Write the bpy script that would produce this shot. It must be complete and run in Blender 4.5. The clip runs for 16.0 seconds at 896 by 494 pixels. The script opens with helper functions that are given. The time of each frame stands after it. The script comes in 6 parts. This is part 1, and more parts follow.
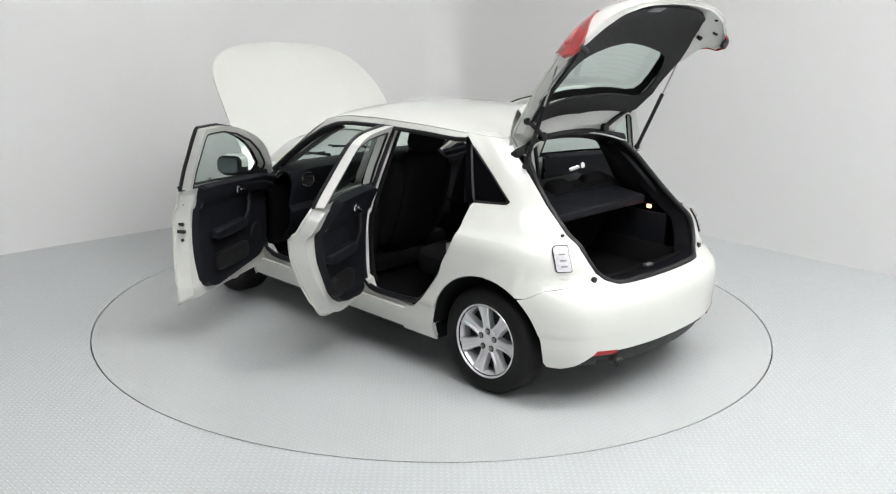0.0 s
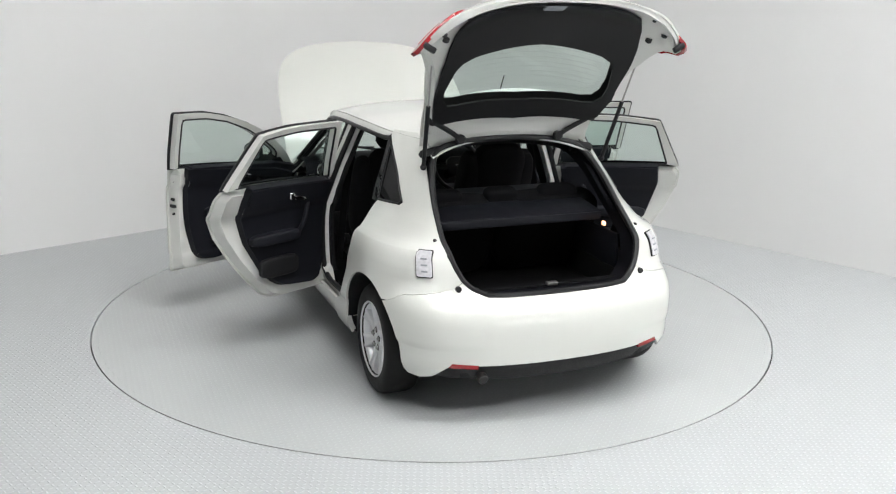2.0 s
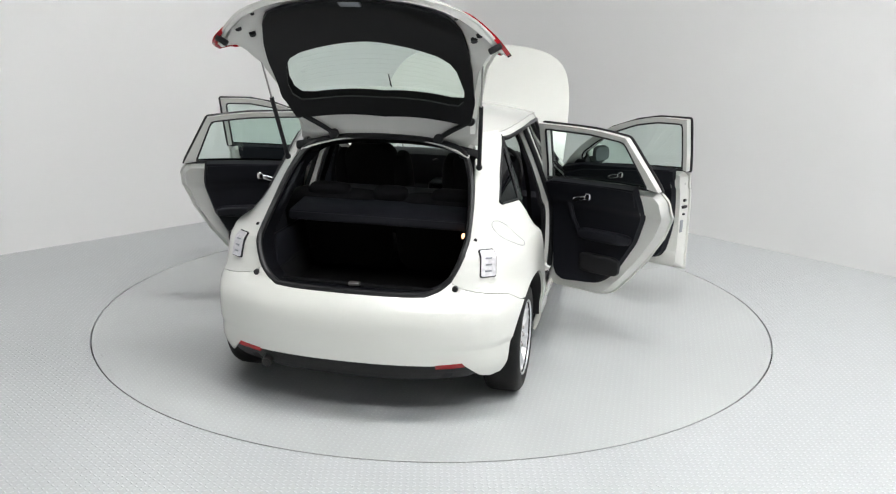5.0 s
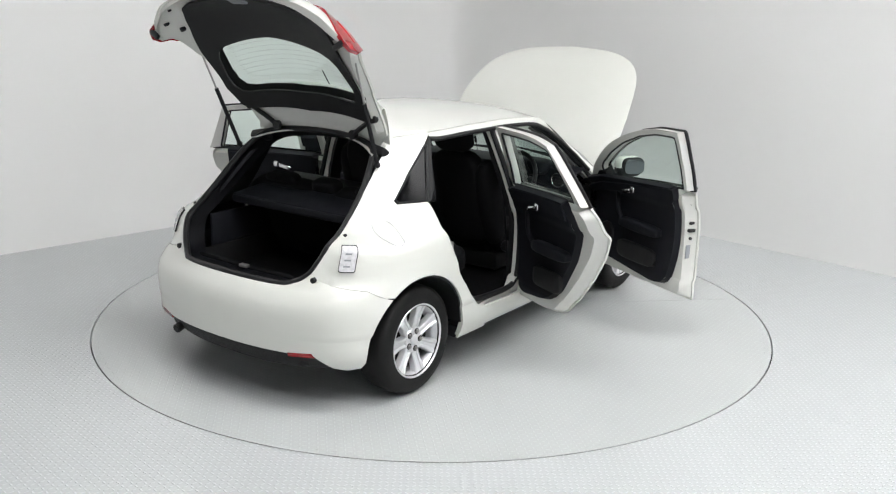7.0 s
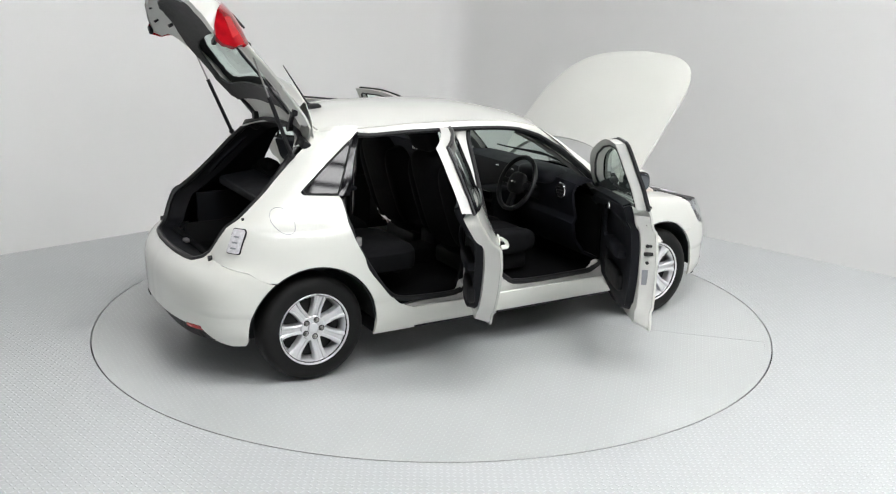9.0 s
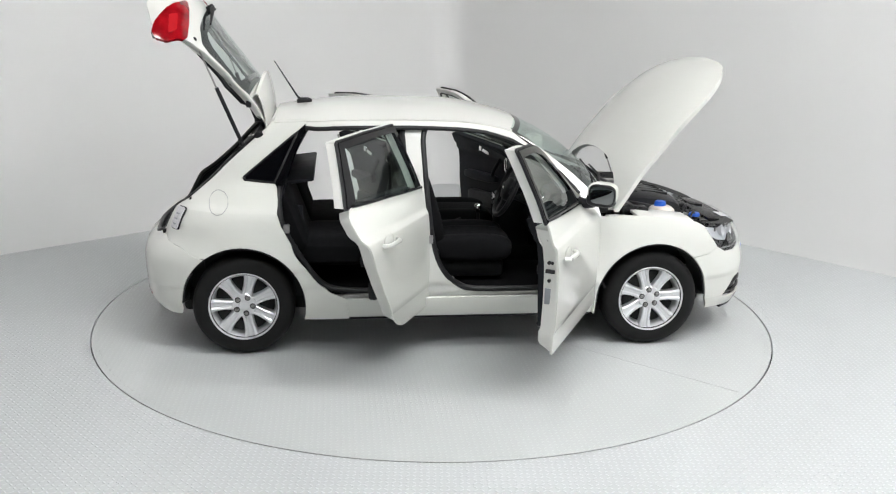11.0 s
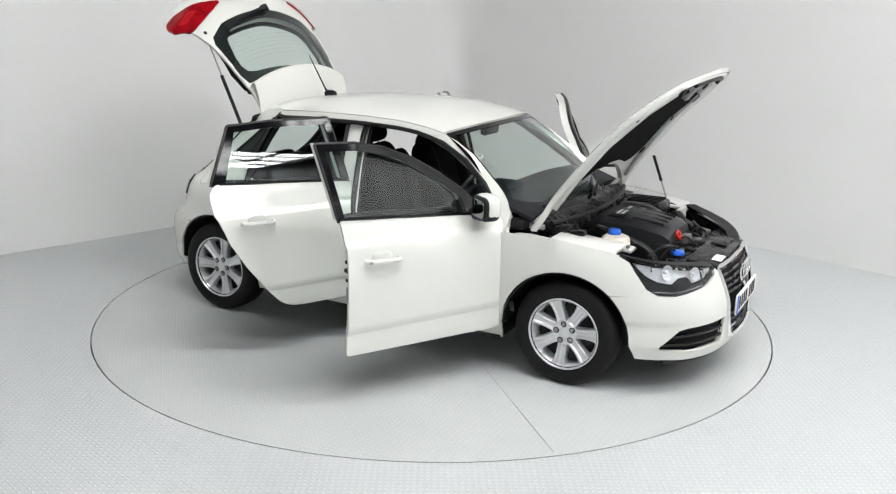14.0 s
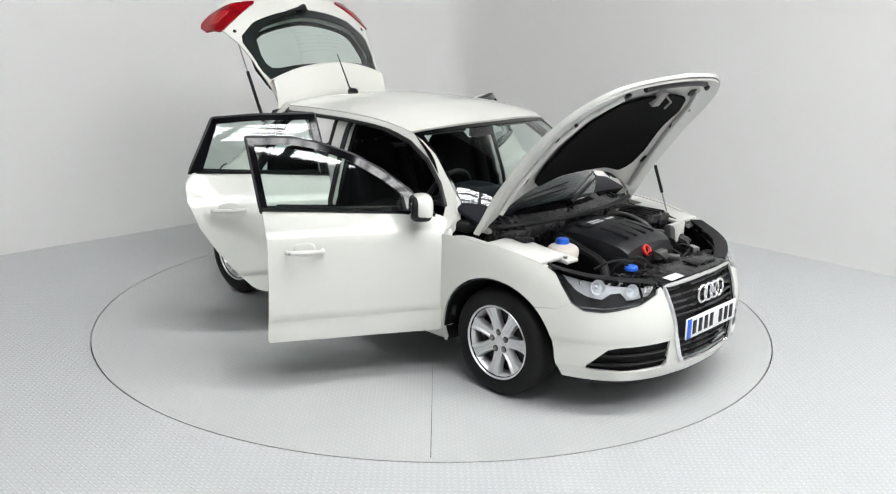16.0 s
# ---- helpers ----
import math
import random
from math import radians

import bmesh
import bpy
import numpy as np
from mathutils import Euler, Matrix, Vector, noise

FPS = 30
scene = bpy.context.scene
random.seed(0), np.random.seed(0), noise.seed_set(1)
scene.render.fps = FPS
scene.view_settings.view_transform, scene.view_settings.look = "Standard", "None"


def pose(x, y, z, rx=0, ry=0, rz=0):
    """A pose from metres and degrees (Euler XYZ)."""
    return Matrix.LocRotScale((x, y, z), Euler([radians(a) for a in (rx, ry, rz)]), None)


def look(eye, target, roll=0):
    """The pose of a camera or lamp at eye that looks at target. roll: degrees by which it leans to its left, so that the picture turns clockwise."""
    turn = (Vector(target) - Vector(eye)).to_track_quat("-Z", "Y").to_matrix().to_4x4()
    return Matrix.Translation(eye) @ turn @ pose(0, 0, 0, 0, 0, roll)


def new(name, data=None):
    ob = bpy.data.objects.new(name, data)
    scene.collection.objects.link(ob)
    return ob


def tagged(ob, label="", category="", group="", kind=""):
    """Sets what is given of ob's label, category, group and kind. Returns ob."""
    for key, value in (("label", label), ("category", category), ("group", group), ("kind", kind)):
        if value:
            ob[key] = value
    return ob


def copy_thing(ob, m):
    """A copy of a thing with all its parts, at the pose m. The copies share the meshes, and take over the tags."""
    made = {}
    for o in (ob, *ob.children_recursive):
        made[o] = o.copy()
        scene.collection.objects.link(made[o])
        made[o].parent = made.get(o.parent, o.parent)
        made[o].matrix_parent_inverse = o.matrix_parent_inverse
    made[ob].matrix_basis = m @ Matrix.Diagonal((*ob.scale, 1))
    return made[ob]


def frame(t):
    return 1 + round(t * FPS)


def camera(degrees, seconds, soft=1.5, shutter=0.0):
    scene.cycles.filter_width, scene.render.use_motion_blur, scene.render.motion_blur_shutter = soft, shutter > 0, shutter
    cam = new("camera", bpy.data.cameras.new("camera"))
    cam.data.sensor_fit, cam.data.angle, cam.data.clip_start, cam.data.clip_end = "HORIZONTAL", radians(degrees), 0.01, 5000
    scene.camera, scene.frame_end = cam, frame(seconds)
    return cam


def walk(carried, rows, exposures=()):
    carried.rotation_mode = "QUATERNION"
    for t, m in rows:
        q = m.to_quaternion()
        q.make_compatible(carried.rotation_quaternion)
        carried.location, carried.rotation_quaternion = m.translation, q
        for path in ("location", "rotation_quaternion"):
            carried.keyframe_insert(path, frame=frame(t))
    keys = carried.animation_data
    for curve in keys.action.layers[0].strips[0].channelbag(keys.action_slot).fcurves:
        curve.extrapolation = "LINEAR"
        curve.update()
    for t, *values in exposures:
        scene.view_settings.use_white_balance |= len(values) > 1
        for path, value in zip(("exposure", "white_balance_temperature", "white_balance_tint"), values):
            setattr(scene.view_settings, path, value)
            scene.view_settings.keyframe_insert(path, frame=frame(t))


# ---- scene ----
cam = camera(51.85, 16.0, soft=1.2)
EYE = Vector((0.0, -6.0728, 2.0597))
_p, _y = radians(-15.008), radians(0.8474)
_ahead = Vector((math.sin(_y) * math.cos(_p), math.cos(_y) * math.cos(_p), math.sin(_p)))
walk(cam, [(t, look(EYE, EYE + _ahead, 1.1366)) for t in (0.0, 16.0)])

# heading of the turntable, degrees, by seconds
TURN = [(0.0, 135.21), (0.5, 129.46), (1.0, 123.35), (1.5, 117.6), (2.0, 111.5), (2.5, 105.75), (3.0, 99.75), (3.5, 94.1),
        (4.0, 88.1), (4.5, 82.3), (5.0, 76.5), (5.5, 70.65), (6.0, 64.8), (6.5, 58.95), (7.0, 53.05), (7.5, 47.24), (8.0, 41.4),
        (8.5, 35.6), (9.0, 29.7), (9.5, 24.0), (10.0, 18.1), (10.5, 12.2), (11.0, 6.25), (11.5, 0.3), (12.0, -5.62),
        (12.5, -11.3), (13.0, -17.3), (13.5, -23.1), (14.0, -29.1), (14.5, -34.68), (15.0, -39.84), (15.5, -42.9), (16.0, -44.49)]

# ---- world and light ----
world = bpy.data.worlds.new("world")
scene.world = world
world.use_nodes = True
world.node_tree.nodes["Background"].inputs[0].default_value = (0.8, 0.85, 0.9, 1)
world.node_tree.nodes["Background"].inputs[1].default_value = 0.3
scene.view_settings.exposure = 0.0


# ---- materials ----
MATS = {}


def mat(name, colour, rough=0.5, metal=0.0, vary=0.06, scale=8.0, bump=0.0, bscale=200.0, coat=0.0, ior=1.45, alpha=1.0, trans=0.0, emit=0.0, spec=0.5):
    m = bpy.data.materials.new(name)
    m.use_nodes = True
    nt = m.node_tree
    b = nt.nodes["Principled BSDF"]
    c = (*colour, 1)
    b.inputs["Base Color"].default_value = c
    b.inputs["Roughness"].default_value = rough
    b.inputs["Metallic"].default_value = metal
    b.inputs["IOR"].default_value = ior
    b.inputs["Specular IOR Level"].default_value = spec
    b.inputs["Coat Weight"].default_value = coat
    b.inputs["Coat Roughness"].default_value = 0.04
    b.inputs["Transmission Weight"].default_value = trans
    if emit:
        b.inputs["Emission Color"].default_value = c
        b.inputs["Emission Strength"].default_value = emit
    if vary > 0:
        tc = nt.nodes.new("ShaderNodeTexCoord")
        n = nt.nodes.new("ShaderNodeTexNoise")
        n.inputs["Scale"].default_value, n.inputs["Detail"].default_value = scale, 3
        nt.links.new(tc.outputs["Object"], n.inputs["Vector"])
        mr = nt.nodes.new("ShaderNodeMapRange")
        mr.inputs[1].default_value, mr.inputs[2].default_value = 0.1, 0.9
        mr.inputs[3].default_value, mr.inputs[4].default_value = 1 - vary, 1 + vary
        nt.links.new(n.outputs["Fac"], mr.inputs[0])
        mx = nt.nodes.new("ShaderNodeVectorMath")
        mx.operation = "SCALE"
        mx.inputs[0].default_value = colour
        nt.links.new(mr.outputs[0], mx.inputs["Scale"])
        nt.links.new(mx.outputs[0], b.inputs["Base Color"])
        mr2 = nt.nodes.new("ShaderNodeMapRange")
        mr2.inputs[1].default_value, mr2.inputs[2].default_value = 0.1, 0.9
        mr2.inputs[3].default_value, mr2.inputs[4].default_value = rough * 0.85, min(1, rough * 1.15)
        nt.links.new(n.outputs["Fac"], mr2.inputs[0])
        nt.links.new(mr2.outputs[0], b.inputs["Roughness"])
        if bump > 0:
            n2 = nt.nodes.new("ShaderNodeTexNoise")
            n2.inputs["Scale"].default_value, n2.inputs["Detail"].default_value = bscale, 3
            nt.links.new(tc.outputs["Object"], n2.inputs["Vector"])
            bp = nt.nodes.new("ShaderNodeBump")
            bp.inputs["Strength"].default_value, bp.inputs["Distance"].default_value = bump, 0.002
            nt.links.new(n2.outputs["Fac"], bp.inputs["Height"])
            nt.links.new(bp.outputs[0], b.inputs["Normal"])
    MATS[name] = m
    return m


WHITE = mat("white_car_paint", (0.665, 0.668, 0.625), 0.32, vary=0, coat=1.0)
INNER = mat("white_inner_paint", (0.665, 0.662, 0.63), 0.36, vary=0.03, scale=6, coat=0.4)
BLACK = mat("black_plastic", (0.010, 0.010, 0.011), 0.5, spec=0.3, vary=0.15, scale=30, bump=0.25, bscale=500)
GLOSS = mat("gloss_black", (0.004, 0.004, 0.005), 0.08, vary=0.05, spec=0.4)
RUBBER = mat("black_rubber", (0.012, 0.012, 0.013), 0.42, spec=0.4, vary=0.2, scale=20, bump=0.2, bscale=300)
TYRE = mat("tyre_rubber", (0.008, 0.008, 0.008), 0.6, spec=0.25, vary=0.25, scale=25, bump=0.3, bscale=250)
CLOTH = mat("dark_cloth", (0.006, 0.006, 0.007), 0.9, spec=0.15, vary=0.2, scale=30, bump=0.2, bscale=500)
TRIM = mat("dark_blue_black_trim", (0.008, 0.0085, 0.012), 0.55, spec=0.25, vary=0.1, scale=12, bump=0.06, bscale=500)
CARPET = mat("dark_carpet", (0.004, 0.004, 0.0045), 0.95, spec=0.1, vary=0.3, scale=30, bump=0.25, bscale=400)
ALLOY = mat("silver_alloy", (0.70, 0.70, 0.715), 0.32, 0.65, vary=0.06, scale=12, coat=0.4)
# dark tint stands in for the dark surroundings a clear mirror would reflect
MIRROR = mat("mirror_glass", (0.17, 0.18, 0.19), 0.03, 1.0, vary=0)
CHROME = mat("chrome", (0.8, 0.8, 0.8), 0.12, 1.0, vary=0.04)
STEEL = mat("dull_steel", (0.35, 0.34, 0.33), 0.4, 0.9, vary=0.15, scale=30)
RED = mat("red_lamp_plastic", (0.27, 0.004, 0.008), 0.10, vary=0.5, scale=16, coat=0.8)
REDL = mat("pale_red_lamp_plastic", (0.42, 0.014, 0.018), 0.15, vary=0.1, scale=20, coat=0.8)
GREY = mat("grey_cloth_lining", (0.13, 0.13, 0.125), 0.9, vary=0.08, scale=40, bump=0.4, bscale=500)
BLUE = mat("blue_plastic_cap", (0.015, 0.12, 0.62), 0.35, vary=0.08, scale=20)
REDP = mat("red_plastic", (0.65, 0.02, 0.015), 0.35, vary=0.08)
BOTTLE = mat("milky_plastic", (0.72, 0.66, 0.60), 0.4, vary=0.08, scale=15)
LABEL = mat("white_label", (0.75, 0.76, 0.78), 0.5, vary=0.05, scale=30)
PLATEW = mat("white_plate", (0.80, 0.80, 0.80), 0.3, vary=0.02)
LAMPW = mat("lit_white_lamp", (0.85, 0.86, 0.9), 0.15, vary=0.2, scale=40, coat=0.6)
SILVER = mat("lamp_silver", (0.72, 0.73, 0.75), 0.38, 0.25, vary=0.15, scale=35, coat=0.5)
EXH = mat("dark_grey_steel", (0.09, 0.088, 0.085), 0.4, 0.8, vary=0.2, scale=30)
LENSG = mat("grey_lamp_lens", (0.62, 0.61, 0.63), 0.15, vary=0.25, scale=60, coat=0.6)
BAY = mat("satin_black_plastic", (0.005, 0.005, 0.006), 0.27, spec=0.5, vary=0.1, scale=30, bump=0.03, bscale=300)
GLOWO = mat("boot_lamp_glow", (1.0, 0.5, 0.28), 0.5, vary=0, emit=3)
FLEECE = mat("black_insulation", (0.006, 0.006, 0.006), 0.95, spec=0.1, vary=0.3, scale=30, bump=0.9, bscale=120)
SATIN = mat("satin_dark_grey", (0.05, 0.05, 0.055), 0.28, 0.4, vary=0.05)
GREYT = mat("grey_bars", (0.25, 0.26, 0.28), 0.5, vary=0.05)


def glass_mat(name, tint, mixed):
    """Thin pane: clear tint with a mirror sheen."""
    m = bpy.data.materials.new(name)
    m.use_nodes = True
    nt = m.node_tree
    nt.nodes.remove(nt.nodes["Principled BSDF"])
    out = nt.nodes["Material Output"]
    tr, gl, mx, lw, pw, ma = (nt.nodes.new("ShaderNode" + k) for k in ("BsdfTransparent", "BsdfGlossy", "MixShader", "LayerWeight", "Math", "Math"))
    tr.inputs[0].default_value = (*tint, 1)
    gl.inputs["Roughness"].default_value = 0.02
    gl.inputs["Color"].default_value = (0.95, 0.97, 0.97, 1)
    lw.inputs[0].default_value = 0.5
    pw.operation, pw.inputs[1].default_value = "POWER", 4.0
    ma.operation, ma.inputs[1].default_value, ma.inputs[2].default_value = "MULTIPLY_ADD", 0.85, mixed
    nt.links.new(lw.outputs["Facing"], pw.inputs[0])
    nt.links.new(pw.outputs[0], ma.inputs[0])
    nt.links.new(ma.outputs[0], mx.inputs[0])
    nt.links.new(tr.outputs[0], mx.inputs[1])
    nt.links.new(gl.outputs[0], mx.inputs[2])
    nt.links.new(mx.outputs[0], out.inputs[0])
    return m


GLASS = glass_mat("green_tinted_glass", (0.78, 0.88, 0.84), 0.06)
LENS = glass_mat("clear_lens", (0.93, 0.94, 0.95), 0.05)
DARKG = mat("dark_privacy_glass", (0.003, 0.003, 0.004), 0.04, vary=0, spec=0.3)


def plate_mat(name, colour, rough, grid, height, mottled):
    """Painted chequer plate: raised lozenges in turns at right angles."""
    m = mat(name, colour, rough, vary=0.05, scale=0.9)
    nt = m.node_tree
    b = nt.nodes["Principled BSDF"]
    L = nt.links.new

    def op(kind, a, c=None):
        n = nt.nodes.new("ShaderNodeMath")
        n.operation = kind
        for k, v in enumerate((a, c)):
            if v is None:
                continue
            if isinstance(v, (int, float)):
                n.inputs[k].default_value = v
            else:
                L(v, n.inputs[k])
        return n.outputs[0]
    tc = nt.nodes.new("ShaderNodeTexCoord")
    sp = nt.nodes.new("ShaderNodeSeparateXYZ")
    L(tc.outputs["Object"], sp.inputs[0])
    x, y = op("DIVIDE", sp.outputs[0], grid), op("DIVIDE", sp.outputs[1], grid)
    fx, fy = op("FLOOR", x), op("FLOOR", y)
    par = op("PINGPONG", op("ADD", fx, fy), 1.0)
    lx, ly = op("SUBTRACT", op("SUBTRACT", x, fx), 0.5), op("SUBTRACT", op("SUBTRACT", y, fy), 0.5)
    sg = op("SUBTRACT", op("MULTIPLY", par, 2.0), 1.0)
    a = op("ADD", lx, op("MULTIPLY", sg, ly))
    c = op("SUBTRACT", lx, op("MULTIPLY", sg, ly))
    d = op("ADD", op("POWER", op("DIVIDE", a, 0.62), 2.0), op("POWER", op("DIVIDE", c, 0.2), 2.0))
    h = nt.nodes.new("ShaderNodeMapRange")
    h.interpolation_type = "SMOOTHSTEP"
    h.inputs[1].default_value, h.inputs[2].default_value, h.inputs[3].default_value, h.inputs[4].default_value = 0.4, 1.1, 1.0, 0.0
    L(d, h.inputs[0])
    # lozenge tops lightened, plate between darkened: relief light and shade put in colour
    src = b.inputs["Base Color"].links[0].from_socket
    relief_tint = nt.nodes.new("ShaderNodeVectorMath")
    relief_tint.operation = "SCALE"
    L(src, relief_tint.inputs[0])
    L(op("ADD", op("MULTIPLY", h.outputs[0], 0.2 * mottled), 1.0 - 0.09 * mottled), relief_tint.inputs["Scale"])
    L(relief_tint.outputs[0], b.inputs["Base Color"])
    bp = nt.nodes.new("ShaderNodeBump")
    bp.inputs["Strength"].default_value, bp.inputs["Distance"].default_value = mottled, height
    L(h.outputs[0], bp.inputs["Height"])
    L(bp.outputs[0], b.inputs["Normal"])
    return m


FLOORM = plate_mat("grey_chequer_plate", (0.50, 0.515, 0.52), 0.32, 0.030, 0.0030, 0.9)
DISCM = plate_mat("grey_shallow_chequer_plate", (0.48, 0.495, 0.49), 0.25, 0.030, 0.0014, 0.45)
WALLM = mat("white_wall_paint", (0.765, 0.76, 0.75), 0.7, vary=0.02, scale=0.8, bump=0.1, bscale=60)
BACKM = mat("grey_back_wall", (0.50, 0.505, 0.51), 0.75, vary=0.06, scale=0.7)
# near-black for dark parts, and painted as shade in gaps and hollows
DARKM = mat("near_black_parts_and_shade", (0.02, 0.02, 0.02), 0.8, vary=0.1)
CEILM = mat("grey_roof_sheet", (0.16, 0.165, 0.17), 0.7, vary=0.05, scale=2)
SKYM = mat("bright_skylight", (0.985, 0.99, 0.992), 0.5, vary=0, emit=21.0)
BEAMM = mat("dark_steel_beam", (0.10, 0.10, 0.11), 0.6, vary=0.1)

# ---- mesh helpers ----


def part(name, bm, material, parent=None, label="", smooth=35, bevel=0.0):
    bmesh.ops.recalc_face_normals(bm, faces=bm.faces[:])
    me = bpy.data.meshes.new(name)
    bm.to_mesh(me)
    bm.free()
    me.materials.append(material)
    if smooth:
        me.shade_smooth()
        me.set_sharp_from_angle(angle=radians(smooth))
    ob = new(name, me)
    if parent:
        ob.parent = parent
    if label:
        ob["label"] = label
    if bevel:
        mo = ob.modifiers.new("bevel", "BEVEL")
        mo.width, mo.segments, mo.limit_method, mo.angle_limit = bevel, 2, "ANGLE", radians(45)
    return ob


def hermite(pts):
    """Smooth curve through (t, v) points, no overshoot."""
    t = np.array([p[0] for p in pts], float)
    v = np.array([p[1] for p in pts], float)
    d = np.diff(v) / np.diff(t)
    m = np.concatenate(([d[0]], np.where(d[1:] * d[:-1] > 0, 2 * d[1:] * d[:-1] / (d[1:] + d[:-1] + 1e-12), 0), [d[-1]]))

    def f(q):
        q = min(max(q, t[0]), t[-1])
        i = min(max(int(np.searchsorted(t, q)) - 1, 0), len(t) - 2)
        h = t[i + 1] - t[i]
        s = (q - t[i]) / h
        return float((2 * s**3 - 3 * s**2 + 1) * v[i] + (s**3 - 2 * s**2 + s) * h * m[i] + (-2 * s**3 + 3 * s**2) * v[i + 1] + (s**3 - s**2) * h * m[i + 1])
    return f


def catmull(pts, n=8, closed=False):
    P = [Vector(p) for p in pts]
    out = []
    N = len(P)
    for i in range(N if closed else N - 1):
        p0 = P[i - 1] if (i > 0 or closed) else P[0] * 2 - P[1]
        p1, p2 = P[i], P[(i + 1) % N]
        p3 = P[(i + 2) % N] if (i + 2 < N or closed) else P[-1] * 2 - P[-2]
        for k in range(n):
            s = k / n
            out.append(0.5 * ((2 * p1) + (p2 - p0) * s + (2 * p0 - 5 * p1 + 4 * p2 - p3) * s * s + (3 * p1 - p0 - 3 * p2 + p3) * s**3))
    if not closed:
        out.append(P[-1])
    return out


def rounded(pts, n=5):
    """Closed outline of (a, b) or (a, b, radius) points with rounded corners."""
    out = []
    N = len(pts)
    for i, p in enumerate(pts):
        v = Vector(p[:2])
        r = p[2] if len(p) > 2 else 0
        if r <= 0:
            out.append(tuple(v))
            continue
        a, c = Vector(pts[i - 1][:2]) - v, Vector(pts[(i + 1) % N][:2]) - v
        k = min(r, a.length * 0.49, c.length * 0.49)
        s, e = v + a.normalized() * k, v + c.normalized() * k
        for j in range(n + 1):
            q = j / n
            out.append(tuple(s * (1 - q) ** 2 + v * 2 * q * (1 - q) + e * q * q))
    return out


def arc(cx, cz, r, a0, a1, n=18):
    return [(cx + r * math.cos(radians(a0 + (a1 - a0) * k / n)), cz + r * math.sin(radians(a0 + (a1 - a0) * k / n))) for k in range(n + 1)]


def dense(poly, step):
    out = []
    for i, p in enumerate(poly):
        q = poly[(i + 1) % len(poly)]
        k = max(1, int(math.hypot(q[0] - p[0], q[1] - p[1]) / step))
        out += [(p[0] + (q[0] - p[0]) * j / k, p[1] + (q[1] - p[1]) * j / k) for j in range(k)]
    return out


CREASES = (0.407, 0.422, 0.861, 0.879)  # heights of the pressed body lines


def filled(poly, step):
    """A flat outline filled with a grid of cells."""
    bm = bmesh.new()
    bm.faces.new([bm.verts.new((p[0], p[1], 0)) for p in poly])
    for ax in (0, 1):
        lo, hi = min(p[ax] for p in poly), max(p[ax] for p in poly)
        cuts = [k * step for k in range(math.floor(lo / step) + 1, math.ceil(hi / step))]
        if ax == 1:
            cuts += [c for c in CREASES if lo < c < hi]
        for k in cuts:
            co, no = Vector((0, 0, 0)), Vector((0, 0, 0))
            co[ax], no[ax] = k, 1
            bmesh.ops.bisect_plane(bm, geom=bm.verts[:] + bm.edges[:] + bm.faces[:], dist=1e-5, plane_co=co, plane_no=no)
    return bm


def sheet(poly, surf, step=0.05, thick=0.012, offset=0.0, mirror=False, flip=False, mid=(0, 0, 0.75)):
    """An outline laid on a surface (a, b) -> place, with thickness inward. mirror: joins the other half too."""
    bm = filled(poly, step)
    for v in bm.verts:
        v.co = surf(v.co.x, v.co.y)
    if mirror:
        g = bmesh.ops.duplicate(bm, geom=bm.verts[:] + bm.edges[:] + bm.faces[:])["geom"]
        for v in g:
            if isinstance(v, bmesh.types.BMVert):
                v.co.y = -v.co.y
        bmesh.ops.reverse_faces(bm, faces=[f for f in g if isinstance(f, bmesh.types.BMFace)])
        bmesh.ops.remove_doubles(bm, verts=bm.verts[:], dist=0.0015)
    bm.normal_update()
    ref = sum((f.normal.dot(f.calc_center_median() - Vector(mid)) * f.calc_area() for f in bm.faces), 0.0)
    if (ref < 0) != flip:
        bmesh.ops.reverse_faces(bm, faces=bm.faces[:])
        bm.normal_update()
    if offset:
        mv = [(v, v.co + v.normal * offset) for v in bm.verts]
        for v, c in mv:
            v.co = c
    if thick:
        bmesh.ops.solidify(bm, geom=bm.faces[:], thickness=thick)
    return bm


def box(bm, c, s, m=None):
    r = bmesh.ops.create_cube(bm, size=1.0)["verts"]
    t = Matrix.Translation(c) @ (m or Matrix()) @ Matrix.Diagonal((*s, 1))
    for v in r:
        v.co = t @ v.co
    return r


def rbox(c, s, r=0.01, m=None, seg=2):
    bm = bmesh.new()
    box(bm, (0, 0, 0), s)
    bmesh.ops.bevel(bm, geom=bm.edges[:], offset=min(r, min(s) * 0.45), segments=seg, affect="EDGES", profile=0.5)
    bm.transform(Matrix.Translation(c) @ (m or Matrix()))
    return bm


def lathe(profile, n=32, m=None, closed=True):
    """Turn (radius, height) points round z."""
    bm = bmesh.new()
    rings = [[bm.verts.new((r * math.cos(2 * math.pi * k / n), r * math.sin(2 * math.pi * k / n), h)) for k in range(n)] if r > 1e-6 else [bm.verts.new((0, 0, h))] for r, h in profile]
    for a, c in zip(rings, rings[1:]):
        for k in range(n):
            f = [a[k % len(a)], a[(k + 1) % len(a)], c[(k + 1) % len(c)], c[k % len(c)]]
            f = list(dict.fromkeys(f))
            if len(f) > 2:
                bm.faces.new(f)
    if m:
        bm.transform(m)
    return bm


